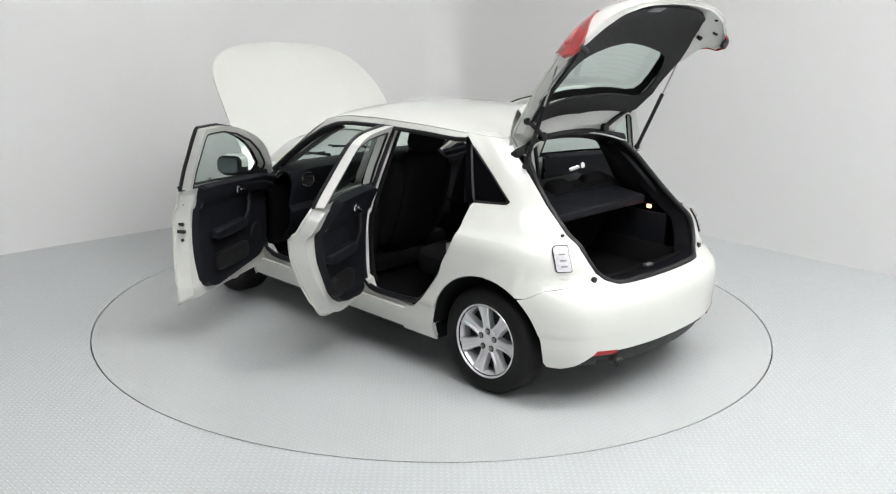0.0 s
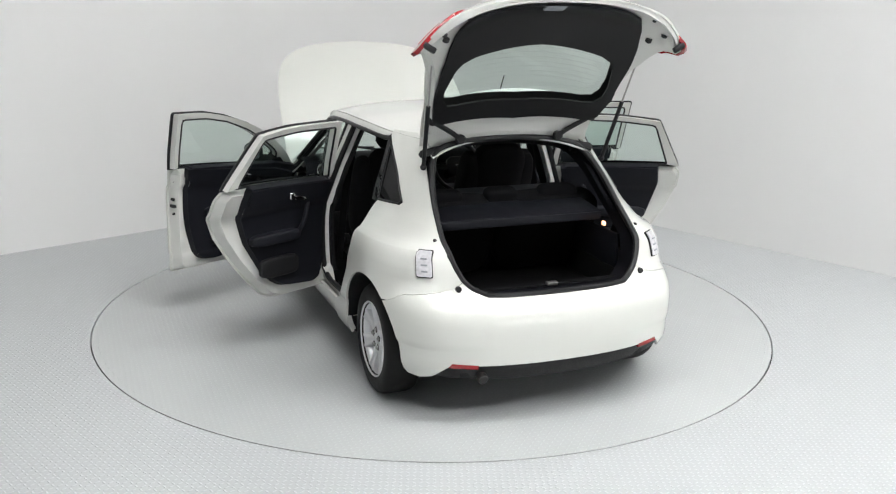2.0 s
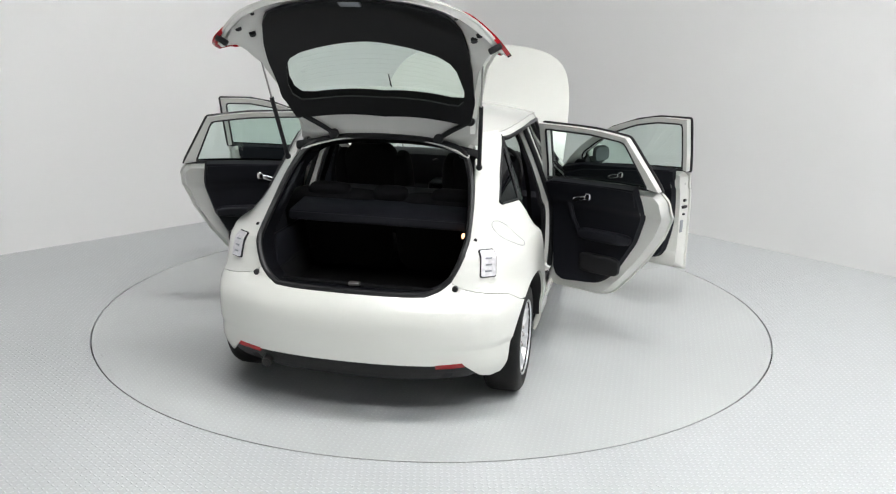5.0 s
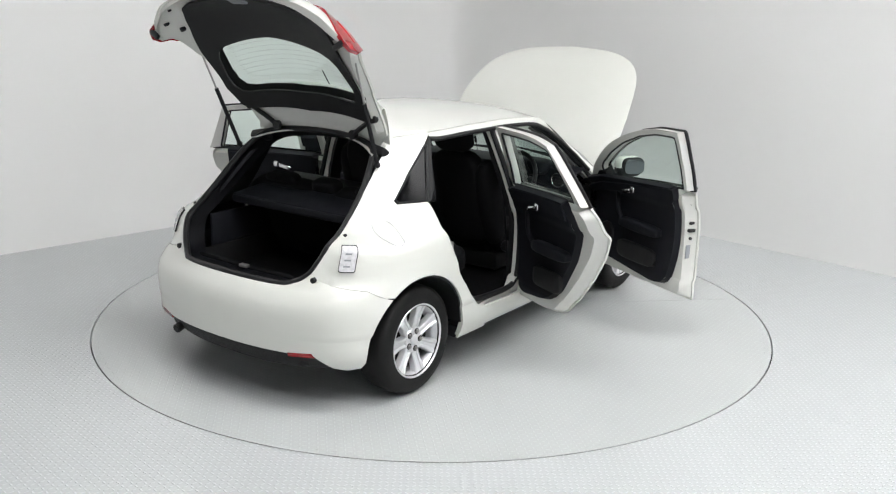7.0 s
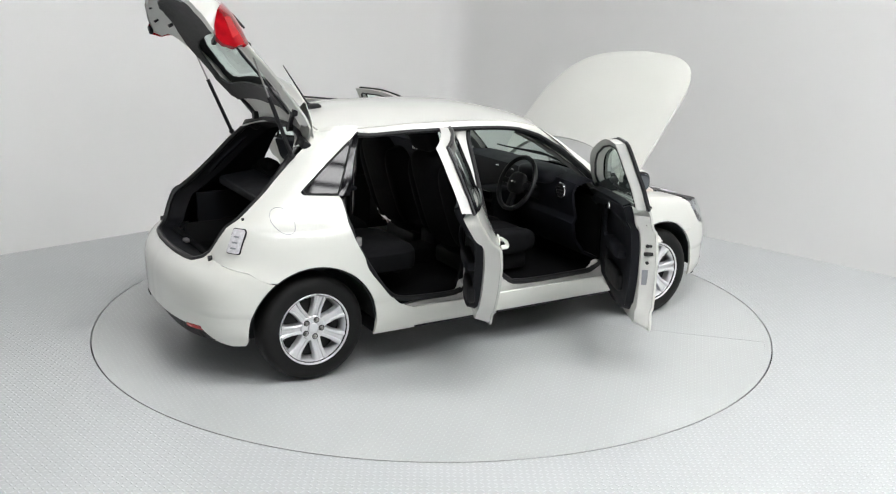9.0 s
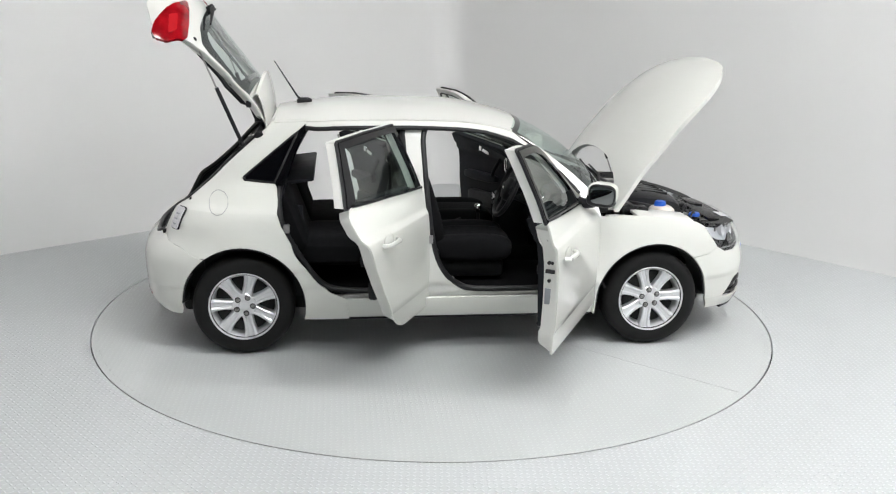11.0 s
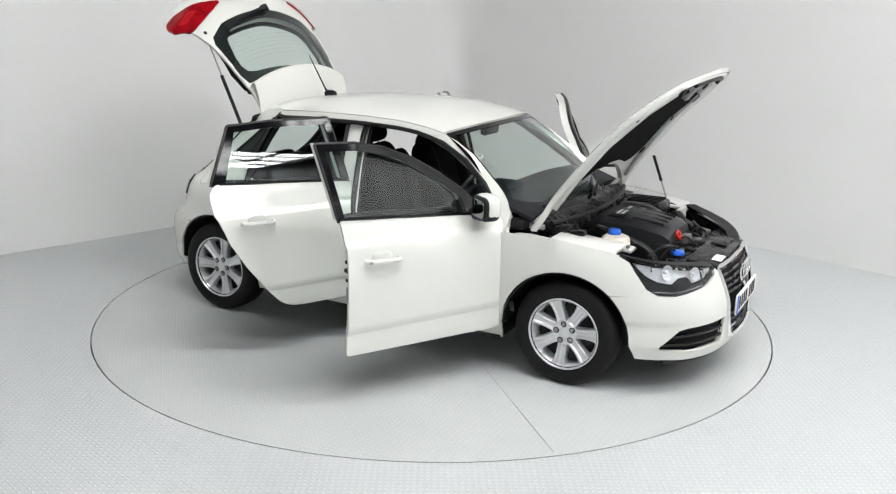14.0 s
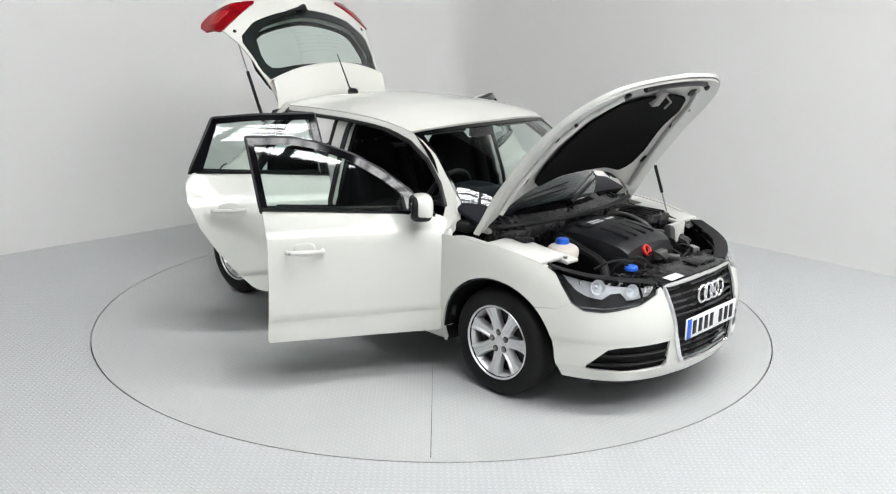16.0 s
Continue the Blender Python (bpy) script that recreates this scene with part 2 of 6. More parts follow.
def tube(path, r, n=8, bm=None, closed=False, flat=1.0):
    """A round bar along a path; r: one radius or one for each point."""
    bm = bm or bmesh.new()
    P = [Vector(p) for p in path]
    rr = r if isinstance(r, (list, tuple)) else [r] * len(P)
    rings = []
    side = None
    for i, p in enumerate(P):
        d = (P[(i + 1) % len(P)] - P[i - 1]) if closed else (P[min(i + 1, len(P) - 1)] - P[max(i - 1, 0)])
        d.normalize()
        if side is None:
            side = d.orthogonal().normalized()
        side = (side - d * side.dot(d)).normalized()
        up = d.cross(side)
        rings.append([bm.verts.new(p + (side * math.cos(2 * math.pi * k / n) + up * flat * math.sin(2 * math.pi * k / n)) * rr[i]) for k in range(n)])
    for i in range(len(rings) if closed else len(rings) - 1):
        a, c = rings[i], rings[(i + 1) % len(rings)]
        for k in range(n):
            bm.faces.new((a[k], a[(k + 1) % n], c[(k + 1) % n], c[k]))
    if not closed:
        bm.faces.new(rings[0][::-1])
        bm.faces.new(rings[-1])
    return bm


def loft(rows, thick=0.0):
    bm = bmesh.new()
    vs = [[bm.verts.new(p) for p in row] for row in rows]
    for a, c in zip(vs, vs[1:]):
        for k in range(len(a) - 1):
            bm.faces.new((a[k], a[k + 1], c[k + 1], c[k]))
    bm.normal_update()
    if thick:
        bmesh.ops.solidify(bm, geom=bm.faces[:], thickness=thick)
    return bm


def mirrored(bm):
    c = bm.copy()
    c.transform(Matrix.Diagonal((1, -1, 1, 1)))
    return c


def joined(*bms):
    out = bmesh.new()
    for b in bms:
        me = bpy.data.meshes.new("tmp")
        b.to_mesh(me)
        out.from_mesh(me)
        bpy.data.meshes.remove(me)
        b.free()
    return out


def outline(poly, surf, r, offset=0.0, n=6):
    """A rubber bead along an outline on a surface."""
    P = [surf(a, b) for a, b in dense(poly, 0.04)]
    return tube(P, r, n, closed=True)


def empty(name, parent=None):
    ob = new(name)
    ob.parent = parent
    return ob


# ---- the room ----
CORNER = Vector((0.162, 4.565, 0))
DL, DR = Vector((-0.7303, -0.6831, 0)), Vector((0.6915, -0.7224, 0))
SIDE = 14.0
far_l, far_r = CORNER + DL * SIDE, CORNER + DR * SIDE
far = CORNER + DL * SIDE + DR * SIDE
HIGH = 7.5


def wall(name, a, b, label, m=WALLM):
    d = (b - a).normalized()
    n = Vector((-d.y, d.x, 0))
    if n.dot(Vector((0, -3, 0)) - a) > 0:
        n = -n
    bm = bmesh.new()
    lo = [a - d * 0.2, b + d * 0.2, b + d * 0.2 + n * 0.2, a - d * 0.2 + n * 0.2]
    v = [bm.verts.new(p) for p in lo] + [bm.verts.new(p + Vector((0, 0, HIGH))) for p in lo]
    for f in ((3, 2, 1, 0), (4, 5, 6, 7), (0, 1, 5, 4), (1, 2, 6, 5), (2, 3, 7, 6), (3, 0, 4, 7)):
        bm.faces.new([v[i] for i in f])
    return tagged(part(name, bm, m, smooth=0), label, "wall", kind="structure")


RR = 0.35  # the back corner is a soft cove
wall("wall_west", CORNER + DL * RR, far_l, "plain white painted studio wall")
wall("wall_east", CORNER + DR * RR, far_r, "plain white painted studio wall")
# two unseen walls added to close the room; their grey shapes reflections and bounce
wall("wall_south", far_l, far, "unseen grey wall added to close the studio", BACKM)
wall("wall_north", far_r, far, "unseen grey wall added to close the studio", BACKM)
_cove = []
for k in range(13):
    q = k / 12
    p = (CORNER + DL * RR) * (1 - q) ** 2 + CORNER * 2 * q * (1 - q) + (CORNER + DR * RR) * q * q
    _cove.append(p)
tagged(part("wall_corner", loft([[p for p in _cove], [p + Vector((0, 0, HIGH)) for p in _cove]], 0.05), WALLM), "softly rounded white corner between two walls", "wall", kind="structure")

bm = bmesh.new()
RING = 2.2325
o = [CORNER + (CORNER - far).normalized() * 0.5, far_r + (far_r - far_l).normalized() * 0.5, far + (far - CORNER).normalized() * 0.5, far_l + (far_l - far_r).normalized() * 0.5]
N = 128


def reach(a):
    """Where a ray from the middle meets the room's outline."""
    d = Vector((math.cos(a), math.sin(a)))
    best = 99.0
    for i in range(4):
        p, q = o[i].to_2d(), o[(i + 1) % 4].to_2d()
        e = q - p
        den = d.x * e.y - d.y * e.x
        if abs(den) > 1e-9:
            t = (p.x * e.y - p.y * e.x) / den
            k = (p.x * d.y - p.y * d.x) / den
            if t > 0 and -1e-6 <= k <= 1 + 1e-6:
                best = min(best, t)
    return best


turns = [2 * math.pi * k / N for k in range(N)]
inner = [bm.verts.new((RING * math.cos(a), RING * math.sin(a), 0)) for a in turns]
deep = [bm.verts.new((v.co.x, v.co.y, -0.06)) for v in inner]
outer = [bm.verts.new((reach(a) * math.cos(a), reach(a) * math.sin(a), 0)) for a in turns]
for k in range(N):
    j = (k + 1) % N
    bm.faces.new((inner[k], deep[k], deep[j], inner[j]))
    bm.faces.new((inner[k], inner[j], outer[j], outer[k]))
tagged(part("floor", bm, FLOORM, smooth=0), "light grey painted chequer plate floor around the turntable", "floor", kind="structure")
# sheet under the rim slot, with the gap's shade put into its colour
bm = bmesh.new()
bmesh.ops.create_circle(bm, cap_ends=True, segments=64, radius=RING + 0.2)
bm.transform(Matrix.Translation((0, 0, -0.05)))
tagged(part("turntable_pit", bm, DARKM, smooth=0), "near-black sheet painted as shade beneath the turntable rim", "pit", kind="structure")

bm = bmesh.new()
ceil = [bm.verts.new((p.x, p.y, HIGH)) for p in o]
bm.faces.new(ceil[::-1])
bmesh.ops.solidify(bm, geom=bm.faces[:], thickness=-0.2)
tagged(part("ceiling", bm, CEILM, smooth=0), "grey sheeted warehouse roof", "ceiling", kind="structure")
SKYX = 3.0
for sy in (-6.6, -2.9):
    sky = tagged(empty("skylight"), "bright roof skylight strip with dark glazing bars", "skylight", "roof skylights", "structure")
    for i in range(8):
        for j in range(4):
            bm = bmesh.new()
            box(bm, (SKYX - 3.99 + i * 1.14, sy - 0.615 + j * 0.41, HIGH - 0.06), (0.98, 0.32, 0.02))
            part("pane", bm, SKYM, sky, smooth=0)
    for i in range(9):
        bm = bmesh.new()
        box(bm, (SKYX - 4.56 + i * 1.14, sy, HIGH - 0.06), (0.16, 1.74, 0.10))
        part("glazing_bar", bm, BEAMM, sky, smooth=0)
    for j in range(5):
        bm = bmesh.new()
        box(bm, (SKYX, sy - 0.82 + j * 0.41, HIGH - 0.055), (9.2, 0.09, 0.07))
        part("glazing_bar", bm, BEAMM, sky, smooth=0)

# ---- turntable ----
turntable = tagged(empty("turntable"), "round grey chequer plate turntable flush with the floor", "turntable")
bm = bmesh.new()
SEAM = radians(-45.6)
GAP = 0.009
# one disc with a narrow slot from near its middle to the rim
pts = [(RING - 0.0487) * Vector((math.cos(a), math.sin(a), 0)) for a in np.linspace(SEAM + 0.0009, SEAM + 2 * math.pi - 0.0009, 160)]
mid = 0.7 * Vector((math.cos(SEAM), math.sin(SEAM), 0))
pts.append(mid)
top = [bm.verts.new(p) for p in pts]
low = [bm.verts.new(p + Vector((0, 0, -0.04))) for p in pts]
bm.faces.new(top)
for k in range(len(pts)):
    bm.faces.new((top[k], low[k], low[(k + 1) % len(pts)], top[(k + 1) % len(pts)]))
part("plate", bm, DISCM, turntable, smooth=0)
part("rim", lathe([(RING - 0.0485, -0.04), (RING - 0.0485, 0.0), (RING - GAP, 0.0), (RING - GAP, -0.04)], 160), DISCM, turntable, smooth=0)

# ---- the car: body surfaces (x ahead, y to its left, z up, origin midway between the axles) ----
PLAN = catmull([(2.03, 0, 0), (2.018, 0.2, 0), (1.965, 0.45, 0), (1.86, 0.635, 0), (1.68, 0.765, 0), (1.42, 0.84, 0), (1.1, 0.868, 0), (0.5, 0.872, 0), (0.0, 0.873, 0),
                (-0.6, 0.872, 0), (-1.1, 0.866, 0), (-1.4, 0.848, 0), (-1.62, 0.785, 0), (-1.765, 0.67, 0), (-1.85, 0.45, 0), (-1.89, 0.22, 0), (-1.90, 0, 0)], 10)
_len = [0.0]
for a, b in zip(PLAN, PLAN[1:]):
    _len.append(_len[-1] + (b - a).length)
_mid = np.interp(0.0, [-p.x for p in PLAN], _len)
PU = np.array([_mid - q for q in _len][::-1])
PX, PY = np.array([p.x for p in PLAN][::-1]), np.array([p.y for p in PLAN][::-1])
U0, U1 = float(PU[0]), float(PU[-1])
W = hermite([(0.15, 0.90), (0.2, 0.94), (0.26, 0.97), (0.32, 0.985), (0.40, 0.984), (0.407, 0.985), (0.422, 0.994), (0.6, 1), (0.72, 0.999), (0.80, 0.993), (0.861, 0.981), (0.879, 0.963), (0.96, 0.938), (1.0, 0.92),
             (1.1, 0.88), (1.2, 0.83), (1.3, 0.78), (1.36, 0.745), (1.42, 0.70)])
SHF = hermite([(0.15, -0.08), (0.2, -0.02), (0.27, 0.0), (0.45, 0.0), (0.55, -0.02), (0.65, -0.06), (0.75, -0.13), (0.85, -0.25), (1.4, -0.9)])
SHR = hermite([(0.15, 0.12), (0.22, 0.06), (0.33, 0.005), (0.5, 0.0), (0.56, 0.008), (0.6, 0.025), (0.64, 0.065), (0.682, 0.118), (0.75, 0.142), (0.8, 0.16), (0.86, 0.19), (0.9, 0.235), (1.0, 0.325), (1.1, 0.415), (1.2, 0.51),
               (1.3, 0.615), (1.4, 0.74)])
KR = hermite([(0.84, 0), (0.92, 0.06), (1.03, 0.095), (1.2, 0.10), (1.4, 0.10)])
KF = hermite([(0.84, 0), (0.93, 0.025), (1.1, 0.06), (1.3, 0.12), (1.42, 0.14)])


def side(u, z):
    x0, y0 = float(np.interp(u, PU, PX)), float(np.interp(u, PU, PY))
    r = min(max((-x0 - 0.3) / 1.4, 0), 1)
    f = min(max((x0 - 0.7) / 1.0, 0), 1)
    y = y0 * W(z)
    if z > 0.84:
        y *= 1 - KR(z) * min(max((-x0 - 0.3) / 1.0, 0), 1.15) ** 2 - KF(z) * min(max((x0 + 0.1) / 0.5, 0), 1.8) ** 2
    return Vector((x0 + SHR(z) * r ** 1.25 + SHF(z) * f * f * (3 - 2 * f), y, z))


def u_at(x, z):
    lo, hi = U0, U1
    for _ in range(30):
        m = (lo + hi) / 2
        lo, hi = (m, hi) if side(m, z).x < x else (lo, m)
    return (lo + hi) / 2


def u_rear(y, z):
    lo, hi = U0, U0 + 1.2
    for _ in range(30):
        m = (lo + hi) / 2
        lo, hi = (m, hi) if side(m, z).y < y else (lo, m)
    return (lo + hi) / 2


def u_front(y, z):
    lo, hi = U1 - 1.2, U1
    for _ in range(30):
        m = (lo + hi) / 2
        lo, hi = (m, hi) if side(m, z).y > y else (lo, m)
    return (lo + hi) / 2


def S(pts, step=0.04):
    """Outline from (x, z) points of the car's side, or ('r', y, z) / ('f', y, z) of its ends, in surface terms."""
    return dense([(u_rear(p[1], p[2]), p[2]) if p[0] == "r" else (u_front(p[1], p[2]), p[2]) if p[0] == "f" else (u_at(p[0], p[1]), p[1]) for p in pts], step)


def side_xz(off=0.0):
    def f(x, z):
        p = side(u_at(x, z), z)
        return Vector((p.x, p.y - off, p.z))
    return f


car = tagged(empty("car"), "white five-door hatchback with all doors, bonnet and tailgate open", "car")


def both(name, bm, material, parent=None, label="", **k):
    m2 = mirrored(bm)
    return part(name, bm, material, parent or car, label, **k), part(name, m2, material, parent or car, label, **k)


FA, RA = (1.2345, 0.298), (-1.2345, 0.302)
ARCH = 0.362
# front wing
wing = [(0.865, 0.215), (0.862, 0.5), (0.855, 0.80), (0.86, 0.835), (1.0, 0.838), (1.2, 0.825), (1.38, 0.80), (1.50, 0.775), (1.56, 0.745), (1.60, 0.69), (1.66, 0.61), (1.60, 0.575)] + \
    arc(*FA, ARCH, 47, 178, 22) + [(0.876, 0.215)]
both("front_wing", sheet(S(wing), side, 0.045, 0.014), WHITE, bevel=0.003)
# front bumper, round the grille and the side vents
bump_up = [(1.6003, 0.5745), (1.6603, 0.6093), (1.72, 0.575), (1.80, 0.57), ("f", 0.50, 0.60), ("f", 0.385, 0.64), ("f", 0.375, 0.66), ("f", 0.345, 0.67), ("f", 0.335, 0.60), ("f", 0.30, 0.40), ("f", 0.335, 0.396),
           ("f", 0.61, 0.392), ("f", 0.655, 0.380), ("f", 0.715, 0.290), (1.69, 0.285), (1.60, 0.285)] + arc(*FA, ARCH, 1, 46, 10)
bump_low = [(1.598, 0.284), (1.69, 0.284), ("f", 0.715, 0.288), ("f", 0.712, 0.266), ("f", 0.60, 0.256), ("f", 0.37, 0.257), ("f", 0.350, 0.275), ("f", 0.335, 0.394), ("f", 0.30, 0.399), ("f", 0.27, 0.30), ("f", 0.25, 0.255), ("f", 0.15, 0.245),
            ("f", 0.0, 0.242), ("f", 0.0, 0.195), ("f", 0.3, 0.195), ("f", 0.6, 0.20), (1.75, 0.205), (1.62, 0.21)]
half = joined(sheet(S(bump_up), side, 0.04, 0.014), sheet(S(bump_low), side, 0.04, 0.014))
part("front_bumper", joined(mirrored(half), half), WHITE, car, "smooth white front bumper", bevel=0.002)
# rear bumper
rb = [(-1.592, 0.27)] + arc(*RA, ARCH, 180, 128, 12)[1:] + [(-1.50, 0.60), (-1.58, 0.648), ("r", 0.62, 0.672), ("r", 0.53, 0.690), ("r", 0.500, 0.7185), ("r", 0.465, 0.688), ("r", 0.42, 0.666), ("r", 0.35, 0.6535), ("r", 0.3, 0.652), ("r", 0.0, 0.652), ("r", 0.0, 0.325), ("r", 0.45, 0.325),
      ("r", 0.585, 0.335), ("r", 0.66, 0.255), (-1.66, 0.235), (-1.60, 0.24)]
part("rear_bumper", sheet(S(rb, 0.03), side, 0.04, 0.014, mirror=True), WHITE, car, "smooth white rear bumper", bevel=0.002)
dif = [("r", 0.0, 0.335), ("r", 0.46, 0.335), ("r", 0.595, 0.345), ("r", 0.66, 0.262), ("r", 0.60, 0.235), ("r", 0.3, 0.215), ("r", 0.0, 0.215)]
part("rear_valance", sheet(S(dif, 0.03), side, 0.04, 0.014, offset=-0.016, mirror=True), BLACK, car, "black plastic lower valance")
both("rear_reflector", sheet(S([("r", 0.46, 0.33), ("r", 0.585, 0.34), ("r", 0.60, 0.318), ("r", 0.46, 0.308)], 0.02), side, 0.03, 0.012, offset=0.001), RED, label="long red reflector")
# rear quarter with the C-pillar
quarter = [(-0.868, 0.215)] + arc(*RA, ARCH, -14, 126, 20) + [(-1.4985, 0.6015), (-1.579, 0.6500), ("r", 0.62, 0.6735), ("r", 0.53, 0.6915), ("r", 0.501, 0.7205), ("r", 0.520, 0.757), ("r", 0.540, 0.80), ("r", 0.555, 0.85), ("r", 0.560, 0.90), ("r", 0.55, 1.0), ("r", 0.535, 1.1), ("r", 0.515, 1.2),
           ("r", 0.50, 1.27), (-1.06, 1.34), (-1.0, 1.362), (-0.86, 1.365)] + [(-0.862, 1.345), (-0.875, 1.33), (-1.235, 1.035), (-1.22, 1.018), (-1.04, 1.012), (-1.03, 0.99), (-1.025, 0.93), (-1.005, 0.79), (-0.945, 0.66), (-0.865, 0.53), (-0.80, 0.445), (-0.73, 0.385), (-0.64, 0.35), (-0.62, 0.215)]
both("rear_quarter", sheet(S(quarter, 0.03), side, 0.045, 0.014), WHITE, bevel=0.003)
qwin = [(-0.862, 1.345), (-0.90, 1.31), (-1.228, 1.04), (-1.22, 1.022), (-1.02, 1.014), (-0.985, 1.06), (-0.88, 1.32)]


def level_fit(poly, order=2):
    """A calm even surface y = f(x, z) through the body side over an outline."""
    xs = [(a, b) for a, b in dense(poly, 0.05)]
    cx, cz = sum(p[0] for p in xs) / len(xs), sum(p[1] for p in xs) / len(xs)
    xs += [(cx + (a - cx) * k, cz + (b - cz) * k) for a, b in xs for k in (0.35, 0.7)]
    row = lambda a, b: [1, a, b, b * b][: order + 2]
    sol = np.linalg.lstsq(np.array([row(a, b) for a, b in xs]), np.array([side(u_at(a, b), b).y for a, b in xs]), rcond=None)[0]
    return lambda a, b: Vector((a, float(np.dot(row(a, b), sol)), b))


both("quarter_window", sheet(dense(qwin, 0.03), level_fit(qwin, 1), 0.05, 0.008, offset=-0.002), DARKG, label="small dark triangular side window")
both("seam_backing", sheet(S([(-1.48, 0.57), (-1.57, 0.625), ("r", 0.62, 0.648), ("r", 0.53, 0.66), ("r", 0.512, 0.69), ("r", 0.522, 0.725), ("r", 0.62, 0.697), (-1.58, 0.675), (-1.47, 0.62)], 0.03), side, 0.04, 0.008, offset=-0.0145), WHITE)
both("seam_backing", sheet(S([(1.57, 0.57), (1.64, 0.62), (1.675, 0.60), (1.62, 0.555)], 0.02), side, 0.04, 0.008, offset=-0.0145), WHITE)
# black divider behind the rear door opening
both("window_divider", sheet(S([(-0.862, 1.338), (-0.900, 1.300), (-1.035, 1.030), (-1.035, 1.006), (-0.985, 1.010), (-0.965, 1.060), (-0.872, 1.300)], 0.03), side, 0.05, 0.02, offset=0.001), GLOSS, label="gloss black divider beside the quarter window")
both("quarter_window_seal", tube([side(u_at(a, b), b) + Vector((0, 0.002, 0)) for a, b in dense([(-0.905, 1.303), (-1.222, 1.042), (-1.212, 1.024), (-1.045, 1.020), (-1.035, 1.035)], 0.03)], 0.006, 6, closed=True), RUBBER)
# fuel flap: its groove's shade drawn as a thin grey ring
both_ring = tube([side(u_at(-1.365 + 0.056 * math.cos(a), 0.905 + 0.058 * math.sin(a)), 0.905 + 0.058 * math.sin(a)) for a in np.linspace(0, 2 * math.pi, 40, endpoint=False)], 0.0016, 5, closed=True)
both_ring.transform(Matrix.Diagonal((1, -1, 1, 1)))
part("fuel_flap_groove_shade", both_ring, GREYT, car, "fine grey ring painted as shade of the fuel flap groove")

# sill, B-pillar, A-pillar, cut for the two door openings
rail = hermite([(-1.1, 1.33), (-0.87, 1.352), (-0.52, 1.372), (-0.25, 1.374), (0.02, 1.366), (0.2, 1.345), (0.36, 1.305), (0.5, 1.24)])
sill = [(-0.87, 0.215), (0.87, 0.215), (0.872, 0.30), (0.86, 0.345), (-0.6, 0.345), (-0.87, 0.33)]
both("sill", sheet(S(sill), side, 0.05, 0.02, offset=-0.012), WHITE, bevel=0.004)
sill2 = [(-0.86, 0.33), (-0.62, 0.36), (-0.30, 0.37), (-0.28, 0.39), (0.02, 0.39), (0.12, 0.37), (0.62, 0.375), (0.80, 0.45), (0.88, 0.45), (0.88, 0.30), (-0.86, 0.30)]
both("door_step", sheet(S(sill2), side, 0.05, 0.03, offset=-0.045), INNER, bevel=0.004)
bpil = [(-0.30, 1.375), (-0.155, 1.375), (-0.175, 1.33), (-0.17, 1.15), (-0.145, 0.80), (-0.11, 0.60), (-0.04, 0.45), (0.06, 0.375), (-0.34, 0.36), (-0.27, 0.45), (-0.255, 0.8), (-0.285, 1.15), (-0.295, 1.33)]
both("centre_pillar", sheet(S(bpil), side, 0.05, 0.05, offset=-0.035), INNER, bevel=0.004)
# A-pillar outer face
apil = [(0.36, 1.305), (0.25, 1.33), (0.20, 1.318), (0.36, 1.262), (0.52, 1.175), (0.66, 1.07), (0.765, 0.96), (0.79, 0.90), (0.80, 0.44), (0.875, 0.44), (0.872, 0.86), (0.868, 0.925), (0.82, 0.985), (0.70, 1.09), (0.55, 1.205), (0.44, 1.27)]
both("front_pillar", sheet(S(apil), side, 0.05, 0.05, offset=-0.006), WHITE, bevel=0.004)
# roof rails over the doors and the roof
railp = [(x, rail(x) + 0.004) for x in np.linspace(-1.03, 0.37, 24)] + [(x, rail(x) - 0.032) for x in np.linspace(0.30, -0.87, 20)] + [(-1.0, 1.33)]
both("roof_rail", sheet(S(railp), side, 0.05, 0.03, offset=-0.003), WHITE)
ZC = hermite([(-1.25, 1.335), (-1.08, 1.372), (-0.88, 1.403), (-0.46, 1.430), (0.0, 1.424), (0.29, 1.385), (0.42, 1.352), (0.55, 1.31)])
R_FRONT, R_BACK = 0.44, -1.05


def roof(x, q):
    p = side(u_at(min(x, 0.36) if x > 0 else x, rail(x)), rail(x))
    ye, ze = p.y, p.z
    zc = max(ZC(x), ze + 0.02)
    return Vector((x, q * ye, ze + (zc - ze) * (1 - abs(q) ** 2.4) + 0.003))


ro = [(R_BACK, q) for q in np.linspace(-1, 1, 30)] + [(x, 1) for x in np.linspace(-0.97, 0.30, 24)] + [(0.45 - 0.10 * q * q, q) for q in np.linspace(1, -1, 30)] + [(x, -1) for x in np.linspace(0.30, -0.97, 24)]
part("roof", sheet([(a, b * 1.0) for a, b in ro], roof, 0.06, 0.02), WHITE, car, "smooth white roof")

# windscreen
ws_top = [roof(0.455 - 0.10 * q * q, q * 0.98) + Vector((0.006, 0, -0.012)) for q in np.linspace(-1, 1, 25)]
ws_low = [Vector((1.08 - 0.25 * q * q, q * 0.71, 0.885 - 0.0 * q * q)) for q in np.linspace(-1, 1, 25)]


def screen(a, b):
    """a: -1..1 across, b: 0 top .. 1 base."""
    k = (a + 1) * 12
    i = min(int(k), 23)
    t = ws_top[i].lerp(ws_top[i + 1], k - i)
    l = ws_low[i].lerp(ws_low[i + 1], k - i)
    p = t.lerp(l, b)
    bow = 4 * b * (1 - b)
    return p + Vector((0.03, 0, 0.045)) * bow * (1 - 0.5 * a * a)


